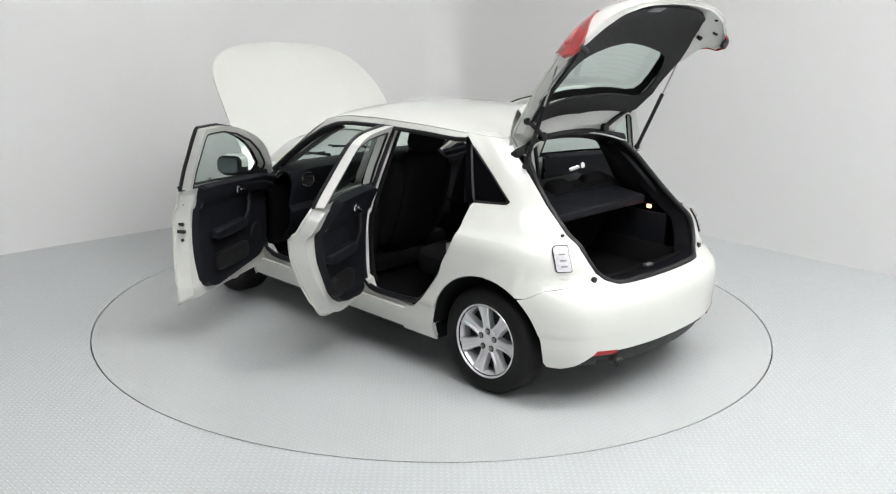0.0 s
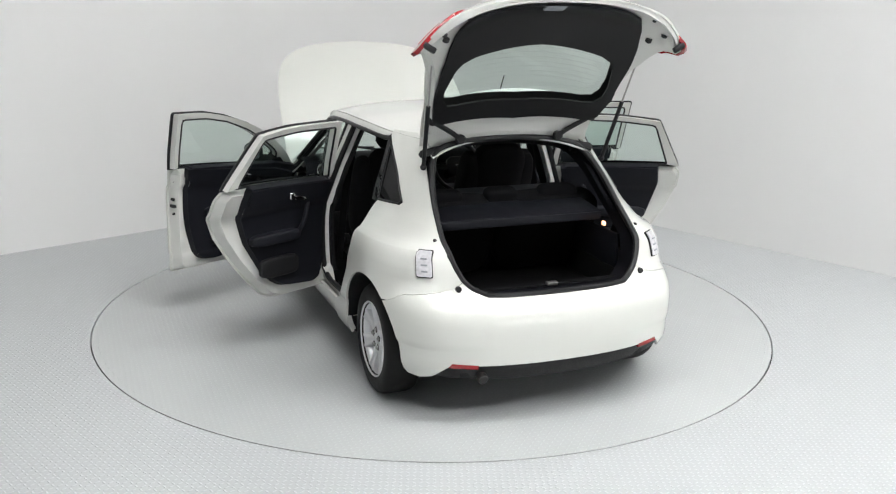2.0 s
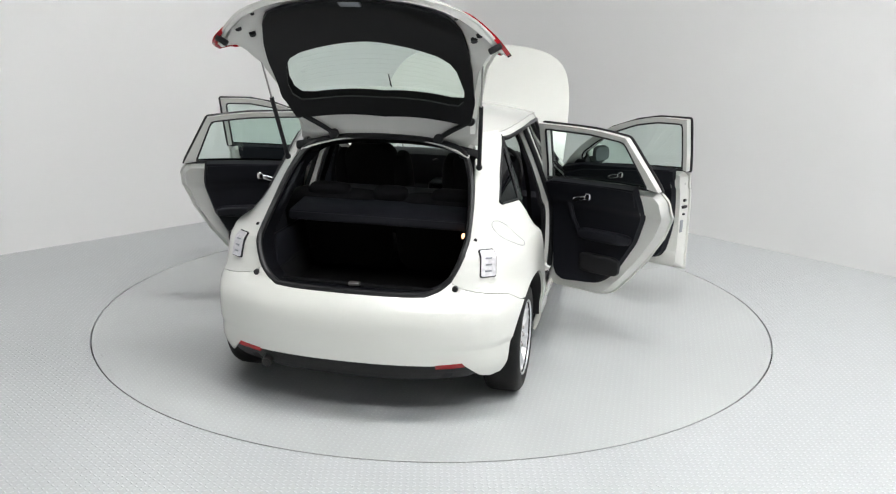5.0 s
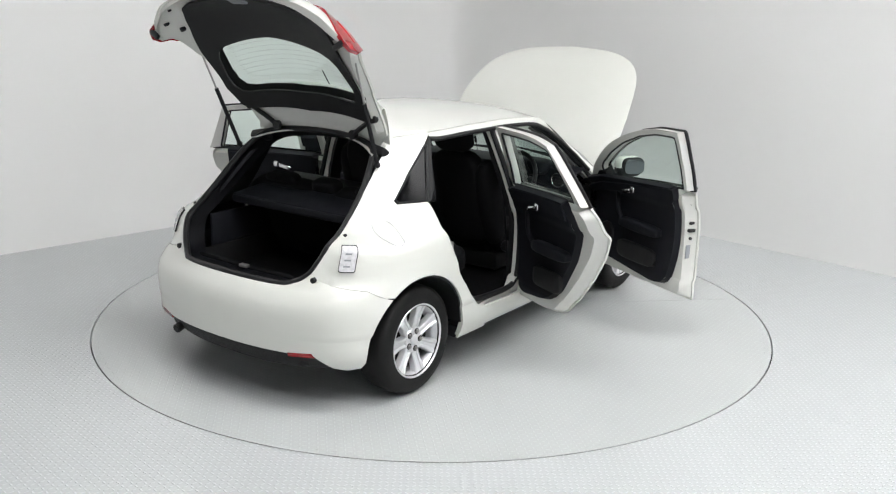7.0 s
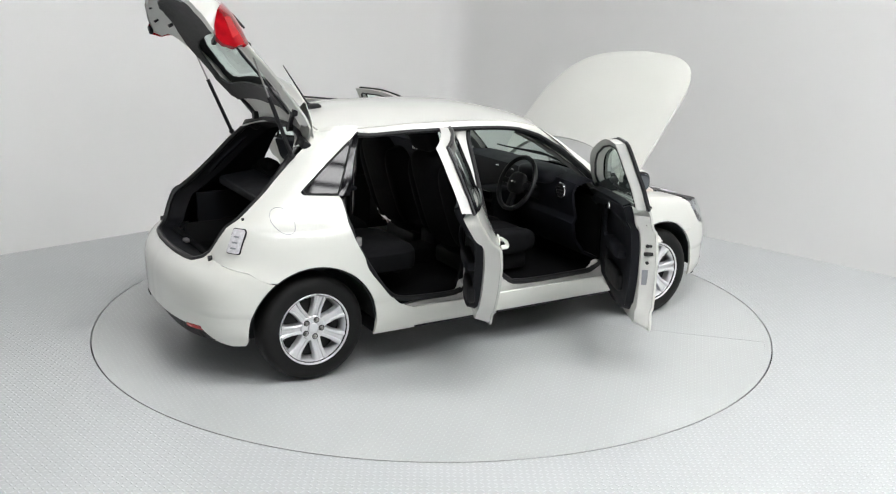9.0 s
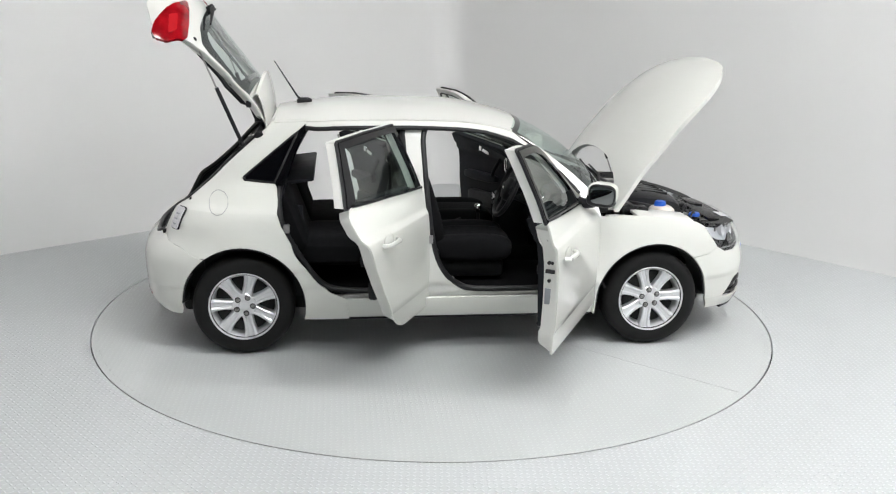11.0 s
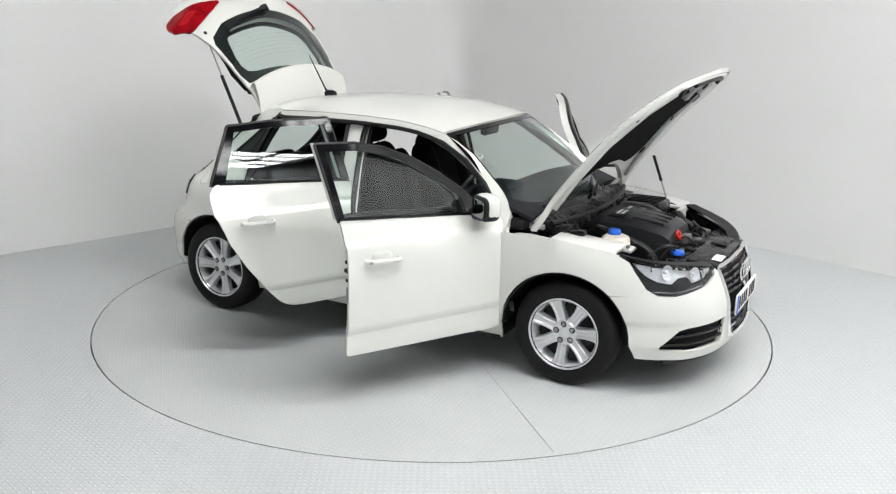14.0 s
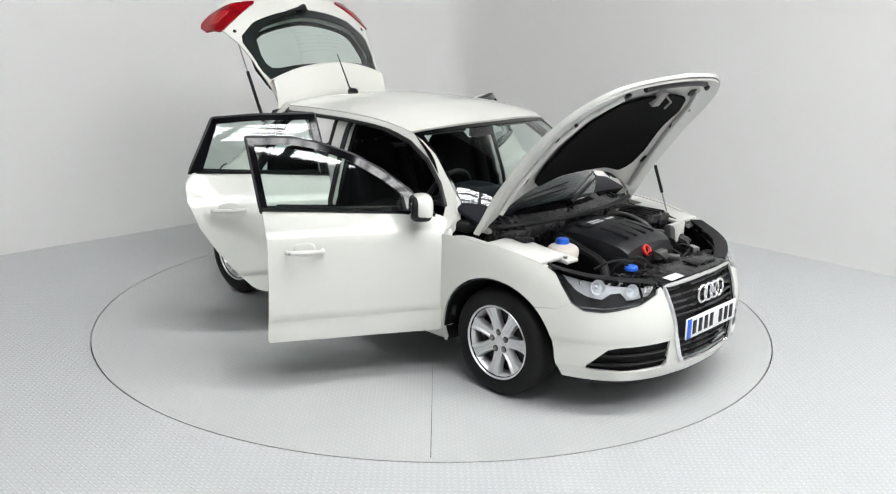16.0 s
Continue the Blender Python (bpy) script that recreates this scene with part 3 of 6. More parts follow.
part("windscreen", loft([[screen(a, b) for a in np.linspace(-0.93, 0.93, 25)] for b in np.linspace(0.045, 0.96, 12)]), GLASS, car, "clear windscreen with a black printed edge")
part("windscreen_border", joined(loft([[screen(a, b) for a in np.linspace(-1, 1, 25)] for b in (0, 0.025, 0.05)], 0.004), loft([[screen(a, b) for a in np.linspace(-1, 1, 25)] for b in (0.95, 0.975, 1.0)], 0.004),
     loft([[screen(a, b) for a in (-1, -0.965, -0.925)] for b in np.linspace(0, 1, 12)], 0.004), loft([[screen(a, b) for a in (0.925, 0.965, 1)] for b in np.linspace(0, 1, 12)], 0.004)), GLOSS, car)


# ---- doors, built shut and swung on their hinges ----
def swing(ob, hinge, deg):
    ob.matrix_local = Matrix.Translation(hinge) @ Matrix.Rotation(radians(deg), 4, "Z") @ Matrix.Translation(-Vector(hinge))


def inset(poly, d):
    n = len(poly)
    out = []
    area2 = sum(poly[i][0] * poly[(i + 1) % n][1] - poly[(i + 1) % n][0] * poly[i][1] for i in range(n))
    s = 1 if area2 > 0 else -1
    for i in range(n):
        a, b, c = Vector(poly[i - 1][:2]), Vector(poly[i][:2]), Vector(poly[(i + 1) % n][:2])
        t = (c - a).normalized()
        out.append(tuple(b + Vector((-t.y, t.x)) * s * d))
    return out


def inset_clean(poly, d):
    """As inset, with points that fall too near the outline drawn to a sound neighbour."""
    q = inset(poly, d)
    n = len(poly)

    def gap(p):
        best = 9.0
        for i in range(n):
            a, b = Vector(poly[i][:2]), Vector(poly[(i + 1) % n][:2])
            e = b - a
            k = min(max((Vector(p) - a).dot(e) / max(e.length_squared, 1e-12), 0), 1)
            best = min(best, (Vector(p) - a - e * k).length)
        return best
    lo_x, hi_x, lo_z, hi_z = min(p[0] for p in poly) + d * 0.8, max(p[0] for p in poly) - d * 0.8, min(p[1] for p in poly) + d * 0.8, max(p[1] for p in poly) - d * 0.8
    ok = [gap(p) > d * 0.85 and lo_x < p[0] < hi_x and lo_z < p[1] < hi_z for p in q]
    good = [i for i in range(n) if ok[i]]
    return [q[i] if ok[i] else q[min(good, key=lambda g: min((g - i) % n, (i - g) % n))] for i in range(n)]


def ribbon(polyA, polyB, surf, offA, offB):
    """Band between two matched outlines at two depths."""
    bm = bmesh.new()
    n = len(polyA)
    A = [bm.verts.new(surf(*p) - Vector((0, offA, 0))) for p in polyA]
    B = [bm.verts.new(surf(*p) - Vector((0, offB, 0))) for p in polyB]
    for i in range(n):
        bm.faces.new((A[i], A[(i + 1) % n], B[(i + 1) % n], B[i]))
    bmesh.ops.remove_doubles(bm, verts=bm.verts[:], dist=1e-6)
    return bm


XZ = side_xz()


def door(kind, skin, frame, pane, trim, hinge, deg):
    """Left door; mirrored by the caller through its sign."""
    made = []
    for sg in (1, -1):
        d = empty(kind, car)
        flip = (lambda b: b) if sg == 1 else (lambda b: (b.transform(Matrix.Diagonal((1, -1, 1, 1))), b)[1])
        sk = dense(rounded(skin), 0.04)
        part("outer_skin", flip(sheet(sk, XZ, 0.05, 0.012)), WHITE, d, "smooth white outer door skin", bevel=0.003)
        # pressed inner shell: closed sides and a white inner face
        i1 = inset_clean(sk, 0.012)
        i2 = inset_clean(sk, 0.035)
        part("inner_shell", flip(joined(ribbon(i1, i2, XZ, 0.010, 0.085), sheet(list(dict.fromkeys(i2)), side_xz(0.084), 0.06, 0.004))), INNER, d, "white pressed inner door shell")
        fo, fi = dense(rounded(frame), 0.03), dense(rounded(pane), 0.03)
        # window frame as an open hoop: black outside, white inside
        last = len(frame) - 1
        oc, ic = [], []
        fc = catmull([(*p[:2], 0) for p in frame[1:(last if kind == "rear_door" else last + 1)]], 6)
        pc = catmull([(*p[:2], 0) for p in pane[1:(last if kind == "rear_door" else last + 1)]], 6)
        legs = [(frame[0], frame[1], pane[0], pane[1])] + ([(frame[-2], frame[-1], pane[-2], pane[-1])] if kind == "rear_door" else [])
        ends = [([Vector(f0[:2]).lerp(Vector(f1[:2]), q / 8) for q in range(9)], [Vector(p0[:2]).lerp(Vector(p1[:2]), q / 8) for q in range(9)]) for f0, f1, p0, p1 in legs]
        oc = ends[0][0][:-1] + [v.to_2d() for v in fc] + (ends[1][0][1:] if len(ends) > 1 else [])
        ic = ends[0][1][:-1] + [v.to_2d() for v in pc] + (ends[1][1][1:] if len(ends) > 1 else [])
        for nm, o1, o2, m in (("outer_frame", -0.001, 0.022, GLOSS), ("inner_frame", 0.024, 0.075, INNER)):
            bmf = bmesh.new()
            rings = [[bmf.verts.new(XZ(*p) - Vector((0, off, 0))) for p in chain] for chain, off in ((oc, o1), (ic, o1), (ic, o2), (oc, o2))]
            for r in range(4):
                a, c = rings[r], rings[(r + 1) % 4]
                for j in range(len(oc) - 1):
                    bmf.faces.new((a[j], a[j + 1], c[j + 1], c[j]))
            bmf.faces.new([r[0] for r in rings])
            bmf.faces.new([r[-1] for r in reversed(rings)])
            part(nm, flip(bmf), m, d, "gloss black outer window frame" if m is GLOSS else "white inner window frame", smooth=30)
        part("window_glass", flip(sheet(inset(fi, -0.01), level_fit(pane), 0.08, 0, offset=-0.03)), GLASS, d, "green tinted window glass")
        part("glass_seal", flip(tube([XZ(*p) - Vector((0, 0.072, 0)) for p in fi], 0.007, 6, closed=True)), RUBBER, d, "black rubber glass run")
        part("seal", flip(tube([XZ(*p) - Vector((0, 0.012, 0)) for p in inset(fo, -0.004)], 0.009, 6, closed=True)), RUBBER, d, "black rubber door seal")
        tp = dense(rounded(trim), 0.04)
        part("trim_panel", flip(joined(ribbon(tp, inset(tp, 0.012), XZ, 0.085, 0.125), sheet(inset(tp, 0.012), side_xz(0.125), 0.06, 0.006))), TRIM, d, "black moulded inner door panel")
        made.append(d)
        swing(d, Vector((hinge[0], sg * hinge[1], 0)), -sg * deg)
    return made


F_SKIN = [(-0.165, 1.0, 0.01), (-0.150, 0.86), (-0.150, 0.60), (-0.155, 0.40), (-0.16, 0.292, 0.02), (0.80, 0.282, 0.05), (0.845, 0.34, 0.04), (0.852, 0.80), (0.835, 0.905, 0.03), (0.78, 0.925)]
F_FRAME = [(-0.165, 0.99), (-0.215, 1.352, 0.01), (0.0, 1.345), (0.16, 1.312), (0.34, 1.245), (0.50, 1.155), (0.64, 1.05), (0.76, 0.935), (0.775, 0.91)]
F_PANE = [(-0.135, 1.0, 0.01), (-0.178, 1.318, 0.03), (0.0, 1.312), (0.15, 1.282), (0.31, 1.220), (0.46, 1.135), (0.57, 1.055), (0.605, 1.02, 0.02), (0.615, 0.955, 0.01)]
F_TRIM = [(-0.085, 1.008, 0.02), (-0.085, 0.6, 0.1), (-0.03, 0.38, 0.1), (0.08, 0.345, 0.06), (0.70, 0.40, 0.12), (0.79, 0.50, 0.05), (0.775, 0.93, 0.03), (0.60, 0.968)]
R_SKIN = [(-0.985, 1.035, 0.02), (-1.035, 0.98, 0.03), (-1.032, 0.88), (-0.97, 0.72), (-0.875, 0.57), (-0.765, 0.43), (-0.66, 0.315, 0.05), (-0.56, 0.288, 0.05), (-0.22, 0.29, 0.03), (-0.175, 0.34, 0.03), (-0.17, 0.86), (-0.175, 1.0, 0.01)]
R_FRAME = [(-1.005, 1.03), (-0.845, 1.335, 0.012), (-0.60, 1.355), (-0.232, 1.357, 0.01), (-0.178, 0.99)]
R_PANE = [(-0.93, 1.04, 0.02), (-0.822, 1.306, 0.03), (-0.58, 1.325), (-0.268, 1.325, 0.02), (-0.22, 1.01, 0.01)]
R_TRIM = [(-0.875, 1.042, 0.02), (-0.895, 0.88, 0.06), (-0.83, 0.68), (-0.71, 0.48), (-0.61, 0.385, 0.08), (-0.34, 0.36, 0.08), (-0.27, 0.42, 0.05), (-0.245, 0.9), (-0.25, 1.015, 0.03)]
fdoors = door("front_door", F_SKIN, F_FRAME, F_PANE, F_TRIM, (0.825, 0.80), 61.5)
rdoors = door("rear_door", R_SKIN, R_FRAME, R_PANE, R_TRIM, (-0.20, 0.81), 64)

# ---- tailgate ----
TPROF = hermite([(0.66, -1.745), (0.72, -1.772), (0.80, -1.775), (0.88, -1.735), (0.95, -1.668), (1.02, -1.590), (1.30, -1.275), (1.345, -1.215), (1.385, -1.13), (1.405, -1.035)])
TCURV = hermite([(0.66, 0.40), (0.80, 0.50), (0.95, 0.42), (1.05, 0.36), (1.33, 0.28), (1.41, 0.15)])
TG_HINGE = Vector((-1.10, 0, 1.375))
TG_DEG = 95.0


def gate(y, z):
    k = min(max((1.0 - z) / 0.1, 0), 1)
    bend = y * y * (1 - k) + (0.4 * y * y + 1.15 * y ** 4) * k
    return Vector((TPROF(z) + TCURV(z) * bend, y, z - 0.05 * y * y * (1 if z > 1.2 else 0.3)))


tailgate = empty("tailgate", car)
TG_HALF = [(0, 0.665), (0.40, 0.672), (0.56, 0.70), (0.66, 0.745), (0.725, 0.80), (0.728, 0.85), (0.685, 0.905), (0.64, 0.97), (0.605, 1.03), (0.565, 1.15), (0.53, 1.27), (0.51, 1.34), (0.50, 1.385), (0.44, 1.402), (0, 1.404)]
GL_HALF = [(0, 0.955), (0.44, 0.975), (0.555, 1.01), (0.572, 1.05), (0.525, 1.24), (0.495, 1.29), (0, 1.305)]


def full(h):
    return h + [(-a, b) for a, b in reversed(h) if a > 1e-6]


def ring_sheet(outer, inner, surf, thick, offset=0.0):
    """Outline with a hole: two halves either side of the centre line."""
    half = outer[:] + inner[::-1]
    return sheet(dense(half, 0.03), surf, 0.04, thick, offset, mirror=True)


part("tailgate_skin", ring_sheet(TG_HALF, GL_HALF, gate, 0.012), WHITE, tailgate, "white tailgate with roof spoiler", bevel=0.002)
part("rear_window", sheet(dense(full(GL_HALF), 0.05), gate, 0.06, 0, offset=-0.002), GLASS, tailgate, "green tinted heated rear window")
IN_G = [(0, 1.0), (0.38, 1.015), (0.43, 1.03), (0.465, 1.06), (0.485, 1.15), (0.475, 1.20), (0.445, 1.235), (0.38, 1.25), (0, 1.27)]
part("window_print", ring_sheet([(a, b) for a, b in GL_HALF], IN_G, gate, 0.003, -0.006), BLACK, tailgate, "black printed border of the rear window")
tgi = inset(dense(full(TG_HALF), 0.03), 0.012)
tgo = dense(full(TG_HALF), 0.03)


def gate_in(d):
    def f(y, z):
        p = gate(y, z)
        return p + Vector((0.75, 0, -0.62)) * d
    return f


bmr = bmesh.new()
n = len(tgo)
A = [bmr.verts.new(gate_in(0.008)(*p)) for p in tgi]
B = [bmr.verts.new(gate_in(0.05)(*p)) for p in inset(tgo, 0.04)]
for i in range(n):
    bmr.faces.new((A[i], A[(i + 1) % n], B[(i + 1) % n], B[i]))
TG_IN = [(a * 0.93, 0.70 + (b - 0.665) * 0.925) for a, b in TG_HALF]
IN_W = [(0, 1.01), (0.36, 1.023), (0.42, 1.037), (0.45, 1.065), (0.475, 1.15), (0.465, 1.20), (0.43, 1.232), (0.37, 1.243), (0, 1.26)]
part("inner_frame", joined(bmr, ring_sheet(TG_IN, [(a * 1.09, 1.13 + (b - 1.13) * 1.11) for a, b in IN_W], gate_in(0.05), 0.004)), INNER, tailgate, "white painted inner tailgate frame")
TR_O = [(0, 0.755), (0.36, 0.765), (0.45, 0.80), (0.50, 0.87), (0.525, 0.95), (0.53, 1.03), (0.52, 1.20), (0.49, 1.29), (0.43, 1.318), (0, 1.34)]
part("inner_trim", ring_sheet(TR_O, [(a, b) for a, b in IN_W], gate_in(0.066), 0.012), BLACK, tailgate, "black plastic inner tailgate trim", bevel=0.004)
LAMP_T = [(0.37, 0.888), (0.45, 0.908), (0.55, 0.926), (0.655, 0.938), (0.685, 0.925), (0.738, 0.845), (0.738, 0.79), (0.715, 0.758), (0.66, 0.762), (0.56, 0.802), (0.45, 0.850), (0.375, 0.872)]
for sg in (1, -1):
    b = sheet(dense(rounded([(*p, 0.012) for p in LAMP_T]), 0.02), gate, 0.03, 0.02, offset=0.010)
    lamp = part("tail_lamp", b if sg == 1 else mirrored(b), RED, tailgate, "deep red glossy tail lamp")
    b2 = sheet(dense(rounded([(0.56, 0.865, 0.01), (0.66, 0.885, 0.01), (0.70, 0.845, 0.01), (0.60, 0.825, 0.01)]), 0.02), gate, 0.03, 0.006, offset=0.0125)
    part("lamp_insert", b2 if sg == 1 else mirrored(b2), REDL, lamp, "paler red lamp insert")
sp = []
for z, d in ((1.398, (-0.002, 0.004)), (1.37, (-0.010, 0.016)), (1.335, (-0.026, 0.030)), (1.302, (-0.046, 0.040)), (1.298, (-0.048, 0.028)), (1.305, (-0.010, 0.0))):
    sp.append([gate(y, z) + Vector((d[0] * (1 - 0.5 * abs(y / 0.5) ** 3), 0, d[1])) for y in np.linspace(-0.505, 0.505, 25)])
part("roof_spoiler", loft(sp, 0.004), WHITE, tailgate, "white roof spoiler over the rear window")
tailgate.matrix_local = Matrix.Translation(TG_HINGE) @ Matrix.Rotation(radians(TG_DEG), 4, "Y") @ Matrix.Translation(-TG_HINGE)

# ---- bonnet ----
bonnet = empty("bonnet", car)
BW = [(0.0, 0.70), (0.25, 0.705), (0.5, 0.70), (0.72, 0.68), (0.88, 0.64), (1.0, 0.57), (1.09, 0.455), (1.155, 0.28), (1.18, 0.0)]
BZ = hermite([(-0.15, 0.04), (0, 0.035), (0.3, 0.062), (0.6, 0.056), (0.9, 0.005), (1.08, -0.060), (1.17, -0.118)])


def bon(x, y):
    return Vector((x, y, BZ(x) - 0.06 * (abs(y) / 0.7) ** 2.5))


bedge = [tuple(p.to_2d()) for p in catmull([(a, b * 1.07, 0) for a, b in BW], 5)]
rear = [(0.27 - 0.27 * (abs(y) / 0.745) ** 2.6, y) for y in np.linspace(-0.745, 0.745, 31)]
bpoly = bedge + [(a, -b) for a, b in reversed(bedge) if b > 1e-4][:-1] + rear[:-1]
part("bonnet_skin", sheet(dense(bpoly, 0.04), bon, 0.06, 0.012, mid=(0.5, 0, -1)), WHITE, bonnet, "smooth white bonnet skin", bevel=0.003)
bo = dense(bpoly, 0.04)
bi2 = inset(bo, 0.010)
part("bonnet_flange", loft([[bon(*p) + Vector((0, 0, -0.004)) for p in bo + bo[:1]], [bon(*p) + Vector((0, 0, -0.013)) for p in inset(bo, 0.003) + inset(bo, 0.003)[:1]], [bon(*p) + Vector((0, 0, -0.024)) for p in bi2 + bi2[:1]]], 0.003), WHITE, bonnet, "rounded white bonnet edge")
bin_ = inset(dense(bpoly, 0.04), 0.009)
part("inner_panel", sheet(bin_, bon, 0.05, 0.012, offset=-0.022, mid=(0.5, 0, -1)), INNER, bonnet, "white pressed underside of the bonnet")
pad = [(0.33, 0.0), (0.325, 0.22), (0.28, 0.40), (0.33, 0.47), (0.45, 0.49), (0.56, 0.47), (0.68, 0.45), (0.82, 0.44), (0.95, 0.34), (0.99, 0.18), (1.0, 0.0)]
part("insulation_pad", sheet(dense(rounded([(*p, 0.04) for p in pad] + [(a, -b, 0.04) for a, b in reversed(pad) if b > 0]), 0.03), bon, 0.05, 0.014, offset=-0.048, mid=(0.5, 0, -1)), FLEECE, bonnet, "black felt insulation pad")
bonnet.matrix_local = Matrix.Translation((0.955, 0, 0.862)) @ Matrix.Rotation(radians(-52.0), 4, "Y")


# ---- wheels ----
def torus(c, R, r, m=None, n=32, k=8, flat=1.0):
    bm = tube([(R * math.cos(2 * math.pi * j / n), R * math.sin(2 * math.pi * j / n), 0) for j in range(n)], r, k, closed=True)
    bm.transform(Matrix.Translation(c) @ (m or Matrix()))
    return bm


def wheel():
    w = empty("wheel", car)
    TW = 0.0925
    prof = [(0.192, -0.088), (0.21, -0.095), (0.245, -0.0985), (0.272, -0.094), (0.288, -0.082), (0.297, -0.062), (0.2985, -0.03)]
    tp = prof + [(r, -h) for r, h in reversed(prof)] + [(0.186, 0.06), (0.186, -0.06), (0.192, -0.088)]
    M = Matrix.Rotation(radians(-90), 4, "X")
    part("tyre", lathe(tp, 48, M), TYRE, w, "black road tyre")
    bm = lathe([(0.203, 0.086), (0.206, 0.092), (0.203, 0.096), (0.197, 0.094), (0.190, 0.080), (0.182, 0.070), (0.176, 0.02), (0.176, -0.085), (0.192, -0.09), (0.192, -0.08), (0.184, 0.06), (0.195, 0.08), (0.203, 0.086)], 48, M)
    rim = part("rim", bm, ALLOY, w, "silver alloy rim with seven wide spokes")
    # brake painted near-black for the shade between the spokes; also hides the barrel
    part("brake_drum", lathe([(0.0, 0.025), (0.13, 0.025), (0.172, 0.015), (0.172, -0.04), (0.0, -0.04)], 32, M), DARKM, w, "brake painted near-black as shade behind the spokes")
    part("wheel_back", lathe([(0.0, -0.06), (0.186, -0.06), (0.186, -0.075), (0, -0.075)], 32, M), BLACK, w)
    # spoke: a wide wedge with a shallow channel down its middle
    rows = []
    for r, hw, top in ((0.050, 0.031, 0.066), (0.08, 0.027, 0.068), (0.12, 0.0265, 0.072), (0.155, 0.031, 0.078), (0.178, 0.037, 0.082), (0.190, 0.046, 0.085), (0.198, 0.062, 0.087)):
        rows.append([Vector((-hw - 0.006, r, top - 0.035)), Vector((-hw, r, top - 0.004)), Vector((-hw * 0.8, r, top)), Vector((-hw * 0.5, r, top - 0.001)), Vector((-hw * 0.32, r, top - 0.008)), Vector((hw * 0.32, r, top - 0.008)),
                     Vector((hw * 0.5, r, top - 0.001)), Vector((hw * 0.8, r, top)), Vector((hw, r, top - 0.004)), Vector((hw + 0.006, r, top - 0.035))])
    base = loft(rows, 0.006)
    for k in range(7):
        b = base.copy()
        b.transform(M @ Matrix.Rotation(2 * math.pi * k / 7, 4, "Z"))
        part("spoke", b, ALLOY, w)
    base.free()
    hub = part("hub", lathe([(0.0, 0.066), (0.034, 0.066), (0.038, 0.068), (0.066, 0.068), (0.072, 0.062), (0.074, 0.03), (0, 0.03)], 28, M), ALLOY, w)
    part("centre_cap", lathe([(0.0, 0.074), (0.024, 0.073), (0.029, 0.070), (0.030, 0.06)], 24, M), ALLOY, w, "silver centre cap")
    for k in range(5):
        a = 2 * math.pi * (k + 0.25) / 5
        b = lathe([(0, 0.080), (0.008, 0.080), (0.0095, 0.077), (0.011, 0.070), (0.0125, 0.06)], 10, M @ Matrix.Translation((0.05 * math.cos(a), 0.05 * math.sin(a), 0)))
        part("wheel_bolt", b, STEEL, w, "dull steel wheel bolt")
        # dark ring painted as the shade of the bolt's recess
        part("bolt_shade_ring", torus((0, 0, 0), 0.0145, 0.003, M @ Matrix.Translation((0.05 * math.cos(a), 0.05 * math.sin(a), 0.068)), 14, 5), DARKM, w)
    return w


w0 = wheel()
w0.matrix_local = pose(FA[0], 0.725, 0.2985)
for x, y, rz, rr in ((FA[0], -0.725, 180, 44), (RA[0], 0.725, 0, 35), (RA[0], -0.725, 180, 12)):
    copy_thing(w0, pose(x, y, 0.2985, 0, 0, rz) @ pose(0, 0, 0, 0, rr, 0))

# wheel housings and the underside
for c in (FA, RA):
    for sg in (1, -1):
        rows = []
        for k in range(15):
            a = radians(2 + 176 * k / 14)
            hx, hz = c[0] + 0.359 * math.cos(a), c[1] + 0.359 * math.sin(a)
            hy = side(u_at(hx, hz), hz).y - 0.012
            rows.append([Vector((hx, sg * y, hz)) for y in (hy, 0.66, 0.50)])
        part("wheel_housing", joined(loft(rows, 0.008), rbox((c[0], sg * 0.50, 0.42), (0.70, 0.01, 0.46), 0.004)), BLACK, car)
bm = rbox((0.02, 0, 0.225), (3.3, 1.02, 0.10), 0.03)
part("underbody", joined(bm, rbox((0.0, 0, 0.235), (1.72, 1.60, 0.08), 0.02), rbox((1.75, 0, 0.30), (0.3, 1.1, 0.16), 0.05), rbox((-1.68, 0, 0.30), (0.22, 1.1, 0.14), 0.05)), BLACK, car, "dark underbody")

# black arch trim over the door openings
ARCHT = [(-0.862, 1.325), (-0.80, rail(-0.80) - 0.036)] + [(x, rail(x) - 0.037) for x in np.linspace(-0.70, 0.20, 16)] + [(0.36, 1.258), (0.52, 1.17), (0.66, 1.063), (0.765, 0.952)]
both("arch_trim", tube([side(u_at(a, b), b) - Vector((0, 0.010, 0.006)) for a, b in ARCHT], 0.014, 8), RUBBER, label="black trim along the roof arch")


def blob(c, size, e=0.45, m=None, n=18, k=12):
    """A cushion: a rounded block with exponent e (0.2 boxy, 1 round)."""
    f = lambda v: math.copysign(abs(v) ** e, v)
    bm = bmesh.new()
    rings = []
    for i in range(1, k):
        p = -math.pi / 2 + math.pi * i / k
        rings.append([bm.verts.new((size[0] / 2 * f(math.cos(p)) * f(math.cos(2 * math.pi * j / n)), size[1] / 2 * f(math.cos(p)) * f(math.sin(2 * math.pi * j / n)), size[2] / 2 * f(math.sin(p)))) for j in range(n)])
    for a, b in zip(rings, rings[1:]):
        for j in range(n):
            bm.faces.new((a[j], a[(j + 1) % n], b[(j + 1) % n], b[j]))
    bm.faces.new(rings[0][::-1])
    bm.faces.new(rings[-1])
    bm.transform(Matrix.Translation(c) @ (m or Matrix()))
    return bm


